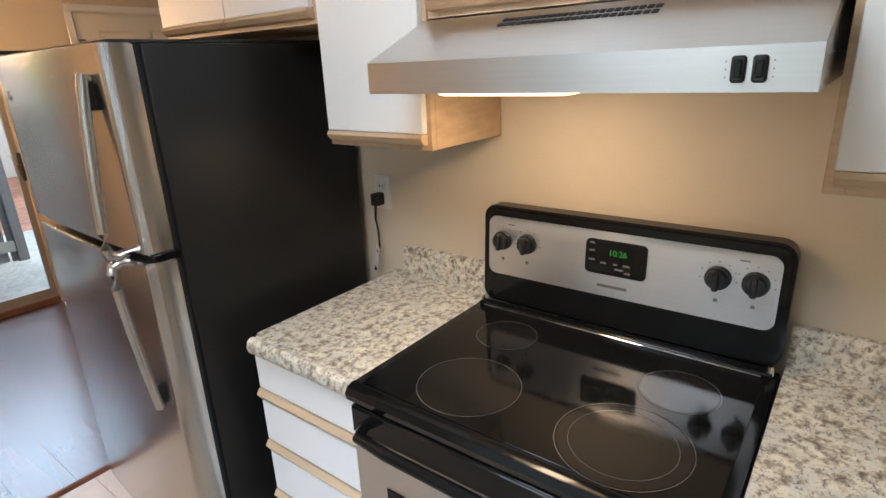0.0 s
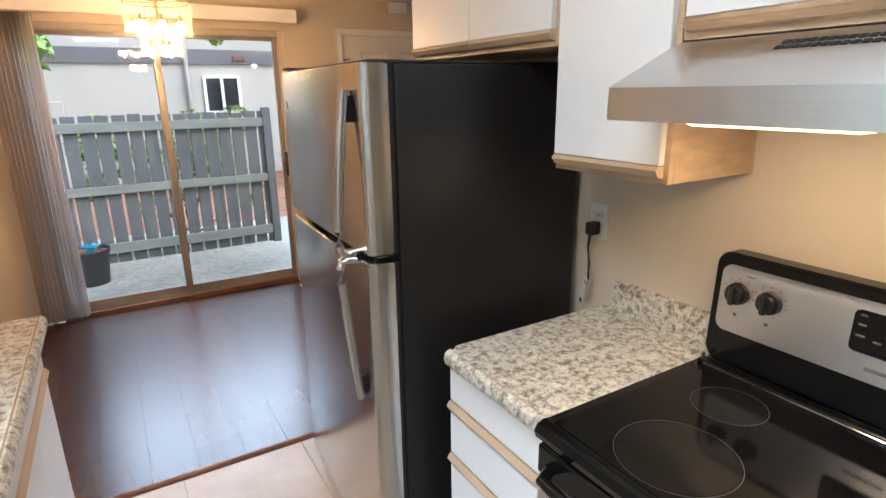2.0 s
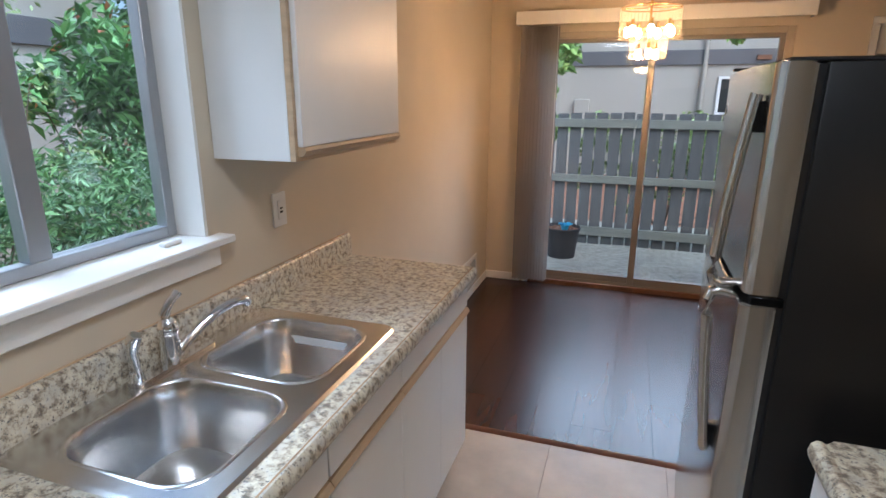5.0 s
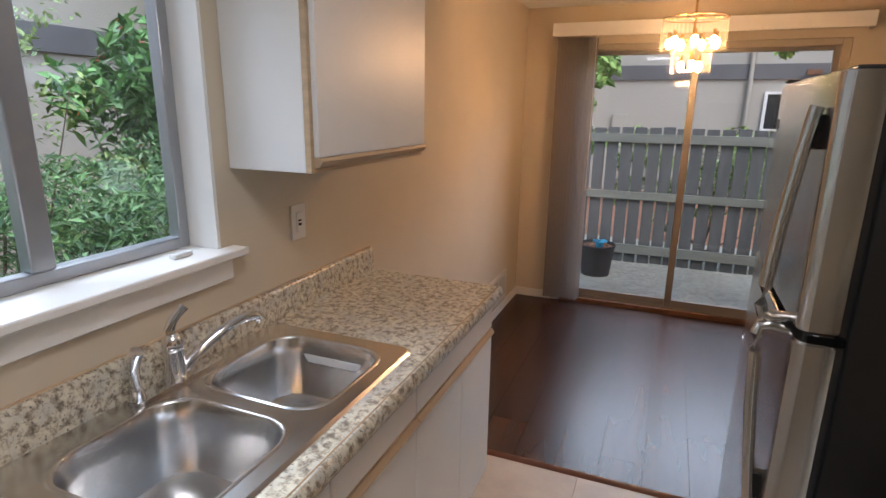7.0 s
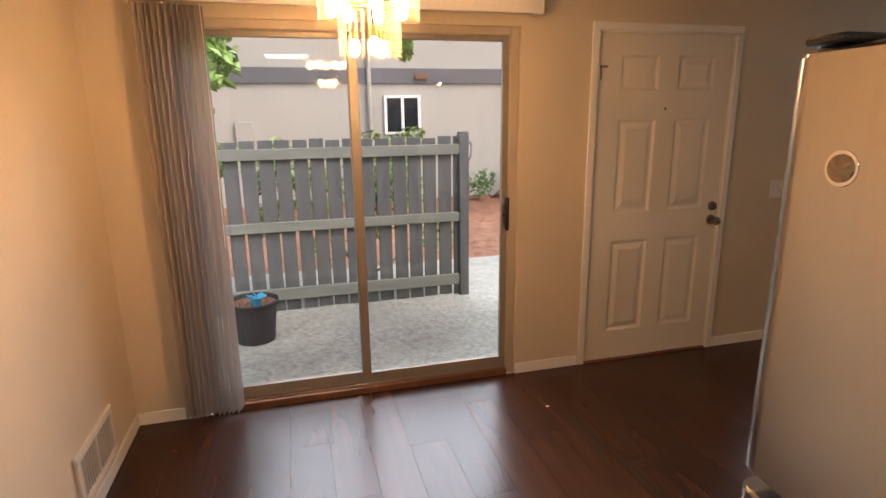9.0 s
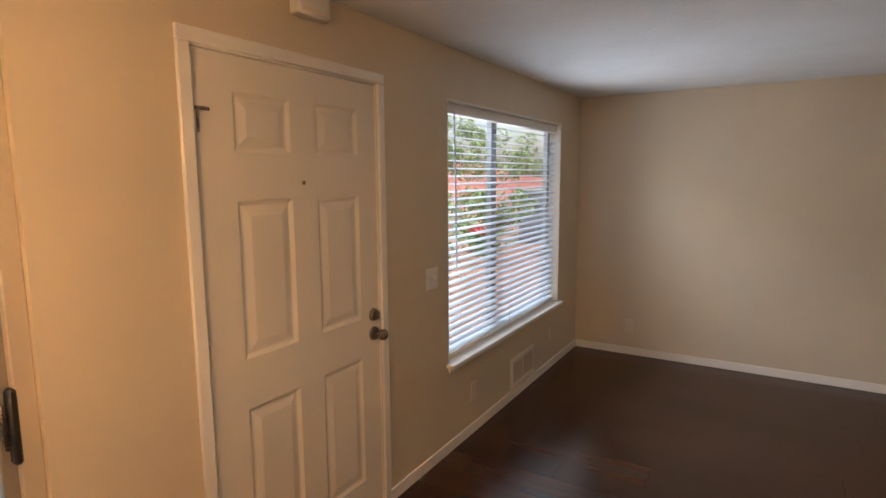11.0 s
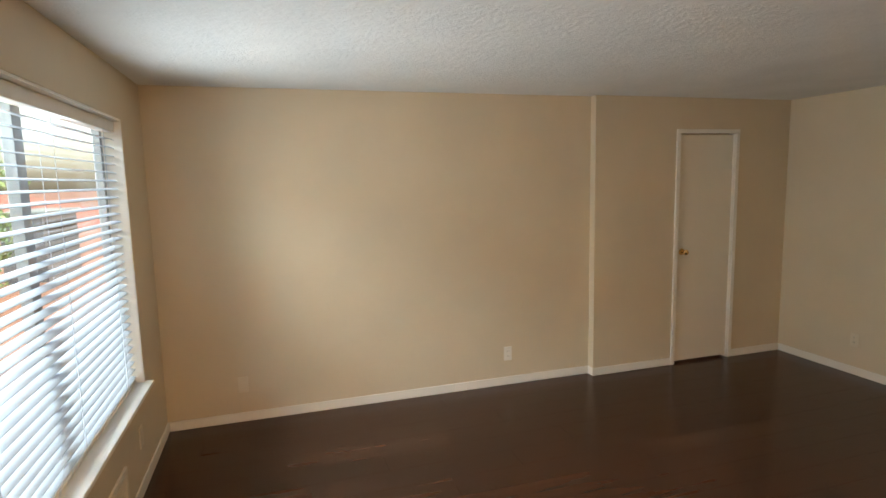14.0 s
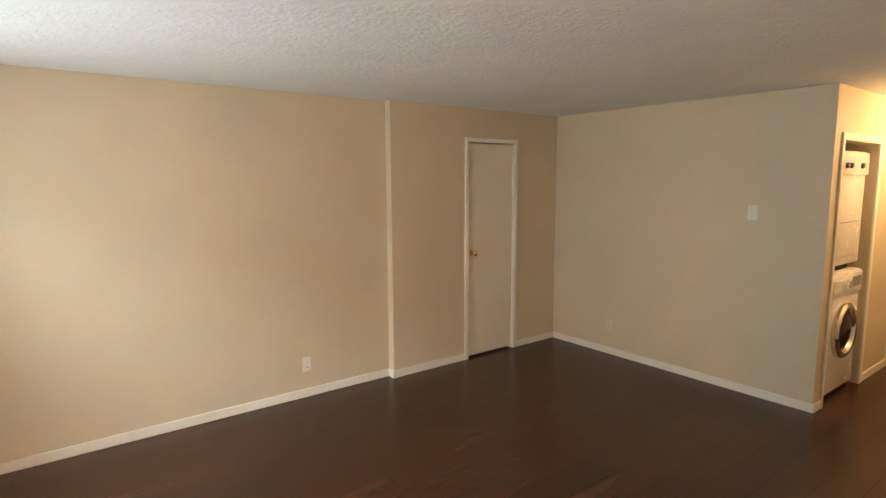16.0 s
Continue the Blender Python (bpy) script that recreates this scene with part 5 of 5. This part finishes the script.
fence = thing("fence", (1.2, 2.0, GZ), "weathered grey board fence with three rails", "fence")
for x0, x1, z1 in ((2.372, 2.462, 1.44), (-1.45, -1.36, 1.40)):
    bx("post", "fence", fence, x0, x1, 1.945, 2.035, GZ - 0.05, z1, 0.006)
for z0, z1 in ((1.235, 1.330), (0.608, 0.695), (-0.018, 0.088)):
    bx("rail", "rail", fence, -1.44, 2.371, 1.955, 1.995, z0, z1, 0.004)
rb = random.Random(9)
x = -1.42
while x < 2.33:
    w = 0.1215
    bx("board", "fence", fence, x, min(x + w, 2.368), 1.997 + rb.uniform(0, 0.003), 2.018, -0.125 + rb.uniform(-0.006, 0.006), 1.395 + rb.uniform(-0.010, 0.012), 0.003)
    x += w + rb.uniform(0.016, 0.028)


def building(name, label, x0, x1, y0, y1, z1):
    """A stucco block with a flat dark roof."""
    b = thing(name, ((x0 + x1) / 2, (y0 + y1) / 2, GZ), label, "house")
    bx("wall", "stucco", b, x0, x1, y0, y1, GZ - 0.1, z1, 0)
    bx("roof", "roof", b, x0 - 0.5, x1 + 0.5, y0 - 0.5, y1 + 0.5, z1, z1 + 0.25, 0)
    return b


nb = building("apartment_building", "cream stucco apartment building with a grey board band", -6.0, 9.5, 8.5, 16, 4.7)
bx("band", "band", nb, -6.02, 9.52, 8.45, 8.499, 2.205, 2.50, 0.004, "grey board band between storeys")
wf = bx("window", "white_frame", nb, 2.74, 2.80, 8.44, 8.499, 1.20, 1.97, 0.003)
for a, b, c, d in ((3.44, 3.50, 1.20, 1.97), (2.80, 3.44, 1.20, 1.25), (2.80, 3.44, 1.92, 1.97), (3.09, 3.15, 1.25, 1.92)):
    bx("frame", "white_frame", wf, a, b, 8.44, 8.499, c, d, 0.003)
for a, b in ((2.80, 3.09), (3.15, 3.44)):
    bx("pane", "dark_pane", wf, a, b, 8.475, 8.4985, 1.25, 1.92, 0)
bm = bmesh.new()
tube(bm, (2.45, 8.42, GZ), (2.45, 8.42, 4.8), 0.045, n=10)
part("downspout", bm, "stucco", nb)
bx("soffit_vent", "track", nb, 3.39, 3.65, 8.400, 8.449, 2.29, 2.38, 0.004)
bx("meter_box", "stucco", nb, -0.15, 0.20, 8.40, 8.499, 1.05, 1.50, 0.02)

wb = building("neighbour_building", "cream stucco building with a grey band behind the shrubs", -12, -5.0, -9.0, 0.85, 5.0)
bx("band", "band", wb, -4.999, -4.95, -9.0, 0.87, 2.08, 2.36, 0.004, "grey board band")

LX, LY = 3.71, 6.0
lp = thing("garden_lamp", (LX, LY, GZ), "grey lantern on a post beside the path", "street lamp")
bm = bmesh.new()
tube(bm, (LX, LY, GZ), (LX, LY, 0.82), 0.038, n=12)
part("post", bm, "bark", lp)
bm = bmesh.new()
tube(bm, (LX, LY, 0.82), (LX, LY, 0.87), 0.05, 0.08, 6)
tube(bm, (LX, LY, 1.10), (LX, LY, 1.21), 0.115, 0.015, 6)
ball(bm, (LX, LY, 1.23), 0.02, 8, 6)
for k in range(6):
    a = math.pi / 3 * k
    tube(bm, (LX + 0.08 * math.cos(a), LY + 0.08 * math.sin(a), 0.87), (LX + 0.098 * math.cos(a), LY + 0.098 * math.sin(a), 1.10), 0.008, n=5)
part("cage", bm, "lantern", lp)
bm = bmesh.new()
tube(bm, (LX, LY, 0.87), (LX, LY, 1.10), 0.07, 0.088, 6)
part("lantern_glass", bm, "white_frame", lp)

pt = thing("planter", (0.48, 1.36, -0.13), "charcoal plastic planter with soil and a blue pinwheel flower", "planter")
PX, PY = 0.50, 1.37
bm = bmesh.new()
rings = []
for r, z in ((0.145, -0.129), (0.16, 0.0), (0.18, 0.17), (0.192, 0.175), (0.196, 0.20), (0.186, 0.205), (0.178, 0.175)):
    rings.append([bm.verts.new((PX + r * math.cos(2 * math.pi * k / 32), PY + r * math.sin(2 * math.pi * k / 32), z)) for k in range(32)])
for a, b in zip(rings, rings[1:]):
    for k in range(32):
        bm.faces.new((a[k], a[(k + 1) % 32], b[(k + 1) % 32], b[k]))
bm.faces.new(rings[0][::-1])
part("pot", bm, "pot", pt)
bm = bmesh.new()
bmesh.ops.create_circle(bm, cap_ends=True, segments=32, radius=0.182, matrix=Matrix.Translation((PX, PY, 0.170)))
for i in range(26):
    a, r = rb.uniform(0, 6.28), rb.uniform(0, 0.15)
    ball(bm, (PX + r * math.cos(a), PY + r * math.sin(a), 0.175), rb.uniform(0.012, 0.024), 6, 4)
part("soil", bm, "soil", pt)
bm = bmesh.new()
for k in range(7):
    a = 2 * math.pi * k / 7
    box(bm, -0.028, 0.028, -0.012, 0.012, -0.003, 0.003)
    bmesh.ops.transform(bm, verts=bm.verts[-8:], matrix=pose(PX + 0.03 + 0.05 * math.cos(a), PY - 0.05 + 0.05 * math.sin(a), 0.245, 35, 0, math.degrees(a)))
tube(bm, (PX + 0.03, PY - 0.05, 0.17), (PX + 0.03, PY - 0.05, 0.235), 0.03, 0.05, 10)
part("blue_flower", bm, "blue", pt, "bright blue plastic flower")

# ---- plants ----


def leaf_cloud(bm, rng, clumps, n, size, flat=0.5):
    """Leaves round each clump (x, y, z, rx, ry, rz): folded diamond blades with gaps between."""
    for cx, cy, cz, rx, ry, rz in clumps:
        for _ in range(n):
            u = Vector((rng.gauss(0, 1), rng.gauss(0, 1), rng.gauss(0, 1)))
            u.normalize()
            k = rng.uniform(0.35, 1.0) ** 0.5
            c = Vector((cx + u.x * rx * k, cy + u.y * ry * k, cz + u.z * rz * k))
            q = Euler((rng.uniform(-1, 1), rng.uniform(-1, 1), rng.uniform(0, 6.28))).to_quaternion()
            s = size * rng.uniform(0.6, 1.4)
            p = [Vector((-s, 0, 0)), Vector((0, -s * flat, s * 0.15)), Vector((s, 0, -s * 0.1)), Vector((0, s * flat, s * 0.15))]
            vs = [bm.verts.new(c + q @ w) for w in p]
            bm.faces.new((vs[0], vs[1], vs[2]))
            bm.faces.new((vs[0], vs[2], vs[3]))


def clumps_in(rng, x0, x1, y0, y1, z0, z1, n, r):
    return [(rng.uniform(x0, x1), rng.uniform(y0, y1), rng.uniform(z0, z1), r * rng.uniform(0.6, 1.3), r * rng.uniform(0.6, 1.3), r * rng.uniform(0.4, 0.9)) for _ in range(n)]


def shrub(name, label, base, clumps, n, size, leaf, flat=0.5, stems=5, extra=None, seed=1):
    rng = random.Random(seed)
    t = thing(name, base, label, "shrub")
    bm = bmesh.new()
    for c in clumps[:: max(1, len(clumps) // stems)]:
        mid = Vector(((base[0] + c[0]) / 2 + rng.uniform(-0.1, 0.1), (base[1] + c[1]) / 2, (base[2] + c[2]) * 0.5))
        sweep(bm, [Vector(base), mid, Vector(c[:3])], [0.013, 0.008, 0.003], 6)
    part("stem", bm, "bark", t)
    bm = bmesh.new()
    leaf_cloud(bm, rng, clumps, n, size, flat)
    part("foliage", bm, leaf, t, smooth=False)
    if extra:
        bm = bmesh.new()
        leaf_cloud(bm, rng, clumps[::3], max(4, n // 12), size * 0.9, flat)
        part("young_leaves", bm, extra, t, "orange young leaves", smooth=False)
    return t


rg_ = random.Random(21)
# beyond the kitchen window
shrub("juniper_hedge", "dense feathery green juniper below the window", (-1.5, -3.2, GZ), clumps_in(rg_, -2.8, -0.85, -5.4, -0.4, 0.25, 1.12, 150, 0.36), 300, 0.034, "leaf_juniper", 0.28, 12, seed=2)
shrub("rhododendron", "tall rhododendron with orange young leaves", (-3.0, -1.0, GZ), clumps_in(rg_, -3.6, -2.5, -1.5, 0.3, 0.8, 2.15, 44, 0.28), 90, 0.075, "leaf", 0.36, 8, "leaf_orange", seed=3)
shrub("arching_shrub", "airy pale green arching shrub", (-2.0, -3.0, GZ), clumps_in(rg_, -2.7, -1.9, -3.9, -1.9, 0.9, 2.7, 34, 0.20), 60, 0.026, "leaf_pale", 0.45, 9, seed=4)
shrub("background_shrub", "tall dark green shrubs beside the building", (-4.4, 1.6, GZ), clumps_in(rg_, -5.0, -3.6, 0.9, 2.6, 0.4, 4.2, 40, 0.45), 150, 0.06, "leaf", 0.5, 7, seed=5)
# behind the fence
shrub("fence_shrub", "leafy green shrubs growing behind the fence", (1.6, 2.9, GZ), clumps_in(rg_, 0.5, 2.5, 2.5, 3.3, 0.3, 1.25, 36, 0.24), 90, 0.040, "leaf_pale", 0.45, 9, seed=6)
shrub("corner_shrub", "bright green leafy branches at the fence corner", (-0.6, 2.9, GZ), clumps_in(rg_, -1.5, 0.22, 2.4, 3.4, 1.0, 2.5, 44, 0.34), 150, 0.065, "leaf_bright", 0.5, 8, seed=7)
shrub("foundation_shrub", "low green shrub at the building's foot", (4.9, 8.0, GZ), clumps_in(rg_, 4.4, 7.2, 7.6, 8.2, 0.0, 0.35, 22, 0.28), 90, 0.05, "leaf", 0.4, 6, seed=8)
shrub("window_shrub", "small bright green shrub below the far window", (3.0, 8.0, GZ), clumps_in(rg_, 2.3, 3.7, 7.8, 8.2, 0.4, 1.25, 14, 0.25), 70, 0.05, "leaf_pale", 0.4, 6, seed=9)

# red bank and plants beyond the living room window
bm = bmesh.new()
prism(bm, [(6.5, GZ - 0.1), (30, GZ - 0.1), (30, 3.4), (17, 2.3), (10.5, 0.75), (7.6, -0.05)], "x", 9.6, 40)
tagged(part("mulch_bank", bm, "red_earth", smooth=False), "red bark mulch bank rising behind the path", "bank", kind="structure")
shrub("bank_shrub", "green shrubs with pale leaves beside the path", (8.4, 3.4, GZ), clumps_in(rg_, 7.6, 9.8, 2.8, 4.2, 0.1, 1.1, 26, 0.32), 90, 0.055, "leaf_pale", 0.5, 8, "leaf_orange", seed=10)
shrub("bank_shrub", "dark green shrubs on the mulch bank", (13.5, 7.5, 0.2), clumps_in(rg_, 10, 19, 5.6, 8.5, 0.0, 0.9, 26, 0.40), 70, 0.08, "leaf_pale", 0.5, 8, seed=11)
shrub("path_shrub", "leafy green shrubs along the path", (12.6, 4.0, GZ), clumps_in(rg_, 11.3, 14.6, 3.5, 4.8, 0.2, 1.25, 30, 0.30), 80, 0.06, "leaf_pale", 0.5, 8, seed=31)
shrub("background_shrub", "tall pale green shrubs at the top of the bank", (20.0, 8.6, 0.4), clumps_in(rg_, 16.0, 27.0, 7.6, 9.6, 1.7, 3.6, 34, 0.55), 90, 0.10, "leaf_pale", 0.5, 9, seed=32)
uc = thing("utility_cabinet", (16.2, 3.9, GZ), "dark blue-grey louvred utility cabinet beside the path", "utility cabinet")
bx("cabinet_body", "band", uc, 15.2, 17.2, 3.55, 4.3, GZ - 0.05, 1.18, 0.02)
bx("cabinet_lid", "rail", uc, 15.12, 17.28, 3.48, 4.36, 1.181, 1.25, 0.015)
for k in range(7):
    bx("louvre", "dark", uc, 15.3, 17.1, 3.535, 3.549, 0.25 + k * 0.12, 0.31 + k * 0.12, 0.004)
fw = thing("red_flowers", (11.2, 3.4, GZ), "low plant with bright red blossoms beside the path", "flowers")
bm = bmesh.new()
leaf_cloud(bm, rg_, clumps_in(rg_, 10.9, 11.5, 3.2, 3.7, 0.05, 0.42, 9, 0.2), 60, 0.05, 0.4)
part("foliage", bm, "leaf", fw, smooth=False)
bm = bmesh.new()
leaf_cloud(bm, rg_, clumps_in(rg_, 10.9, 11.5, 3.2, 3.7, 0.45, 0.66, 5, 0.10), 26, 0.045, 0.7)
part("blossom", bm, "red_petal", fw, smooth=False)
hb2 = building("far_building", "pale blue-grey building beyond the bank", 12, 40, 34, 42, 8.0)
for x0 in (15, 19, 24, 29):
    w2 = bx("window", "dark_pane", hb2, x0, x0 + 1.6, 33.96, 33.999, 4.6, 6.2, 0)


def tree(name, label, base, h, r, clumps, leaf, seed, bough=()):
    rng = random.Random(seed)
    t = thing(name, base, label, "tree")
    bm = bmesh.new()
    b = Vector(base)
    sweep(bm, [b, b + Vector((0.05, 0.03, h * 0.4)), b + Vector((-0.05, 0.0, h * 0.75)), b + Vector((0.05, 0.05, h))], [r, r * 0.85, r * 0.6, r * 0.3], 12)
    for c in clumps[::2]:
        s = b + Vector((0, 0, h * rng.uniform(0.45, 0.9)))
        sweep(bm, [s, (s + Vector(c[:3])) / 2 + Vector((0, 0, 0.15)), Vector(c[:3])], [r * 0.3, r * 0.2, r * 0.06], 6)
    if bough:
        sweep(bm, bough, [0.06, 0.045, 0.03, 0.012], 8)
        x, y, z = bough[-1]
        clumps = clumps + [(x - 0.35, y, z + 0.16, 0.40, 0.20, 0.10), (x - 0.02, y, z - 0.04, 0.34, 0.18, 0.07), (x + 0.24, y - 0.05, z - 0.22, 0.12, 0.12, 0.18)]
    part("trunk", bm, "bark", t)
    bm = bmesh.new()
    leaf_cloud(bm, rng, clumps, 90, 0.09, 0.45)
    part("crown", bm, leaf, t, smooth=False)


tree("tree", "tall tree with a grey trunk beside the path", (8.9, 5.6, GZ), 5.5, 0.20, clumps_in(rg_, 6.9, 11.0, 4.4, 7.4, 2.8, 5.6, 12, 0.6), "leaf_pale", 12)
tree("tree", "tall tree on the mulch bank", (15.0, 12.0, 0.7), 6.5, 0.22, clumps_in(rg_, 12.5, 17.5, 10.5, 13.5, 4.2, 8.0, 12, 0.8), "leaf_pale", 13)
tree("tree", "tree hanging over the patio fence", (-2.3, 5.2, GZ), 5.0, 0.16, clumps_in(rg_, -3.8, -0.6, 4.2, 6.4, 2.2, 5.2, 24, 0.6), "leaf_bright", 14, [(-2.3, 5.2, 4.3), (-0.3, 5.3, 4.3), (1.6, 5.2, 3.6), (2.25, 5.1, 2.72)])

# ---- floor pieces ----
solid("floor", "subfloor", [(XW, XE, -2.31, 0, -0.12, -0.004), (XK2, XE, -8.3, -2.31, -0.12, -0.004)], "dark reddish-brown laminate plank floor", "floor")
fl = bpy.data.objects["floor"]
PW, PL = 0.192, 1.22
plank_cache = {}
rp = random.Random(3)


def lay_plank(x0, x1, y0, y1):
    key = (round(x1 - x0, 3), round(y1 - y0, 3))
    if key not in plank_cache:
        bm = bmesh.new()
        w, l = key
        g = 0.0008
        lo = [bm.verts.new(p) for p in ((g * 0.4, g * 0.4, -0.004), (w - g * 0.4, g * 0.4, -0.004), (w - g * 0.4, l - g * 0.4, -0.004), (g * 0.4, l - g * 0.4, -0.004))]
        hi = [bm.verts.new(p) for p in ((g, g, 0), (w - g, g, 0), (w - g, l - g, 0), (g, l - g, 0))]
        bm.faces.new(hi)
        for k in range(4):
            bm.faces.new((lo[k], lo[(k + 1) % 4], hi[(k + 1) % 4], hi[k]))
        plank_cache[key] = mesh_of("plank", bm, "plank")
    p = new("plank", plank_cache[key])
    p.parent = fl
    p.location = (x0, y0, 0)


def lay_area(xa, xb, ya, yb):
    x = math.floor(xa / PW) * PW
    while x < xb - 0.01:
        x0, x1 = max(x, xa), min(x + PW, xb)
        col = round(x / PW)
        y = ya - PL * ((col * 0.37) % 1.0)
        while y < yb - 0.01:
            y0, y1 = max(y, ya), min(y + PL, yb)
            if y1 - y0 > 0.02 and x1 - x0 > 0.01:
                lay_plank(x0, x1, y0, y1)
            y += PL
        x += PW


lay_area(XW, XK2, -2.31, 0)
lay_area(XK2, XE, YS, 0)
lay_area(2.90, 4.9, -8.3, YS)

bm = bmesh.new()
prism(bm, [(-2.332, 0.0), (-2.322, 0.008), (-2.300, 0.010), (-2.288, 0.0005)], "x", XW, XK2)
tagged(part("transition_strip", bm, "strip"), "reddish wood transition strip between tile and laminate", "floor strip", kind="structure")

solid("floor_kitchen", "grout", [(XW, XK, -6.3, -2.325, -0.12, -0.003)], "beige stone-look kitchen floor tiles", "floor")
fk = bpy.data.objects["floor_kitchen"]
TS = 0.508
tile_cache = {}
x = 0.885 - 2 * TS
while x < XK:
    y = -2.33
    while y > -6.3:
        x0, x1, y1, y0 = max(x, XW), min(x + TS, XK), y, max(y - TS, -6.3)
        key = (round(x1 - x0, 3), round(y1 - y0, 3))
        if key[0] > 0.02 and key[1] > 0.02:
            if key not in tile_cache:
                bm = bmesh.new()
                box(bm, 0.0012, key[0] - 0.0012, 0.0012, key[1] - 0.0012, -0.003, 0.0, 0.0012)
                tile_cache[key] = mesh_of("tile", bm, "vinyl")
            p = new("tile", tile_cache[key])
            p.parent = fk
            p.location = (x0, y0, 0)
        y -= TS
    x += TS
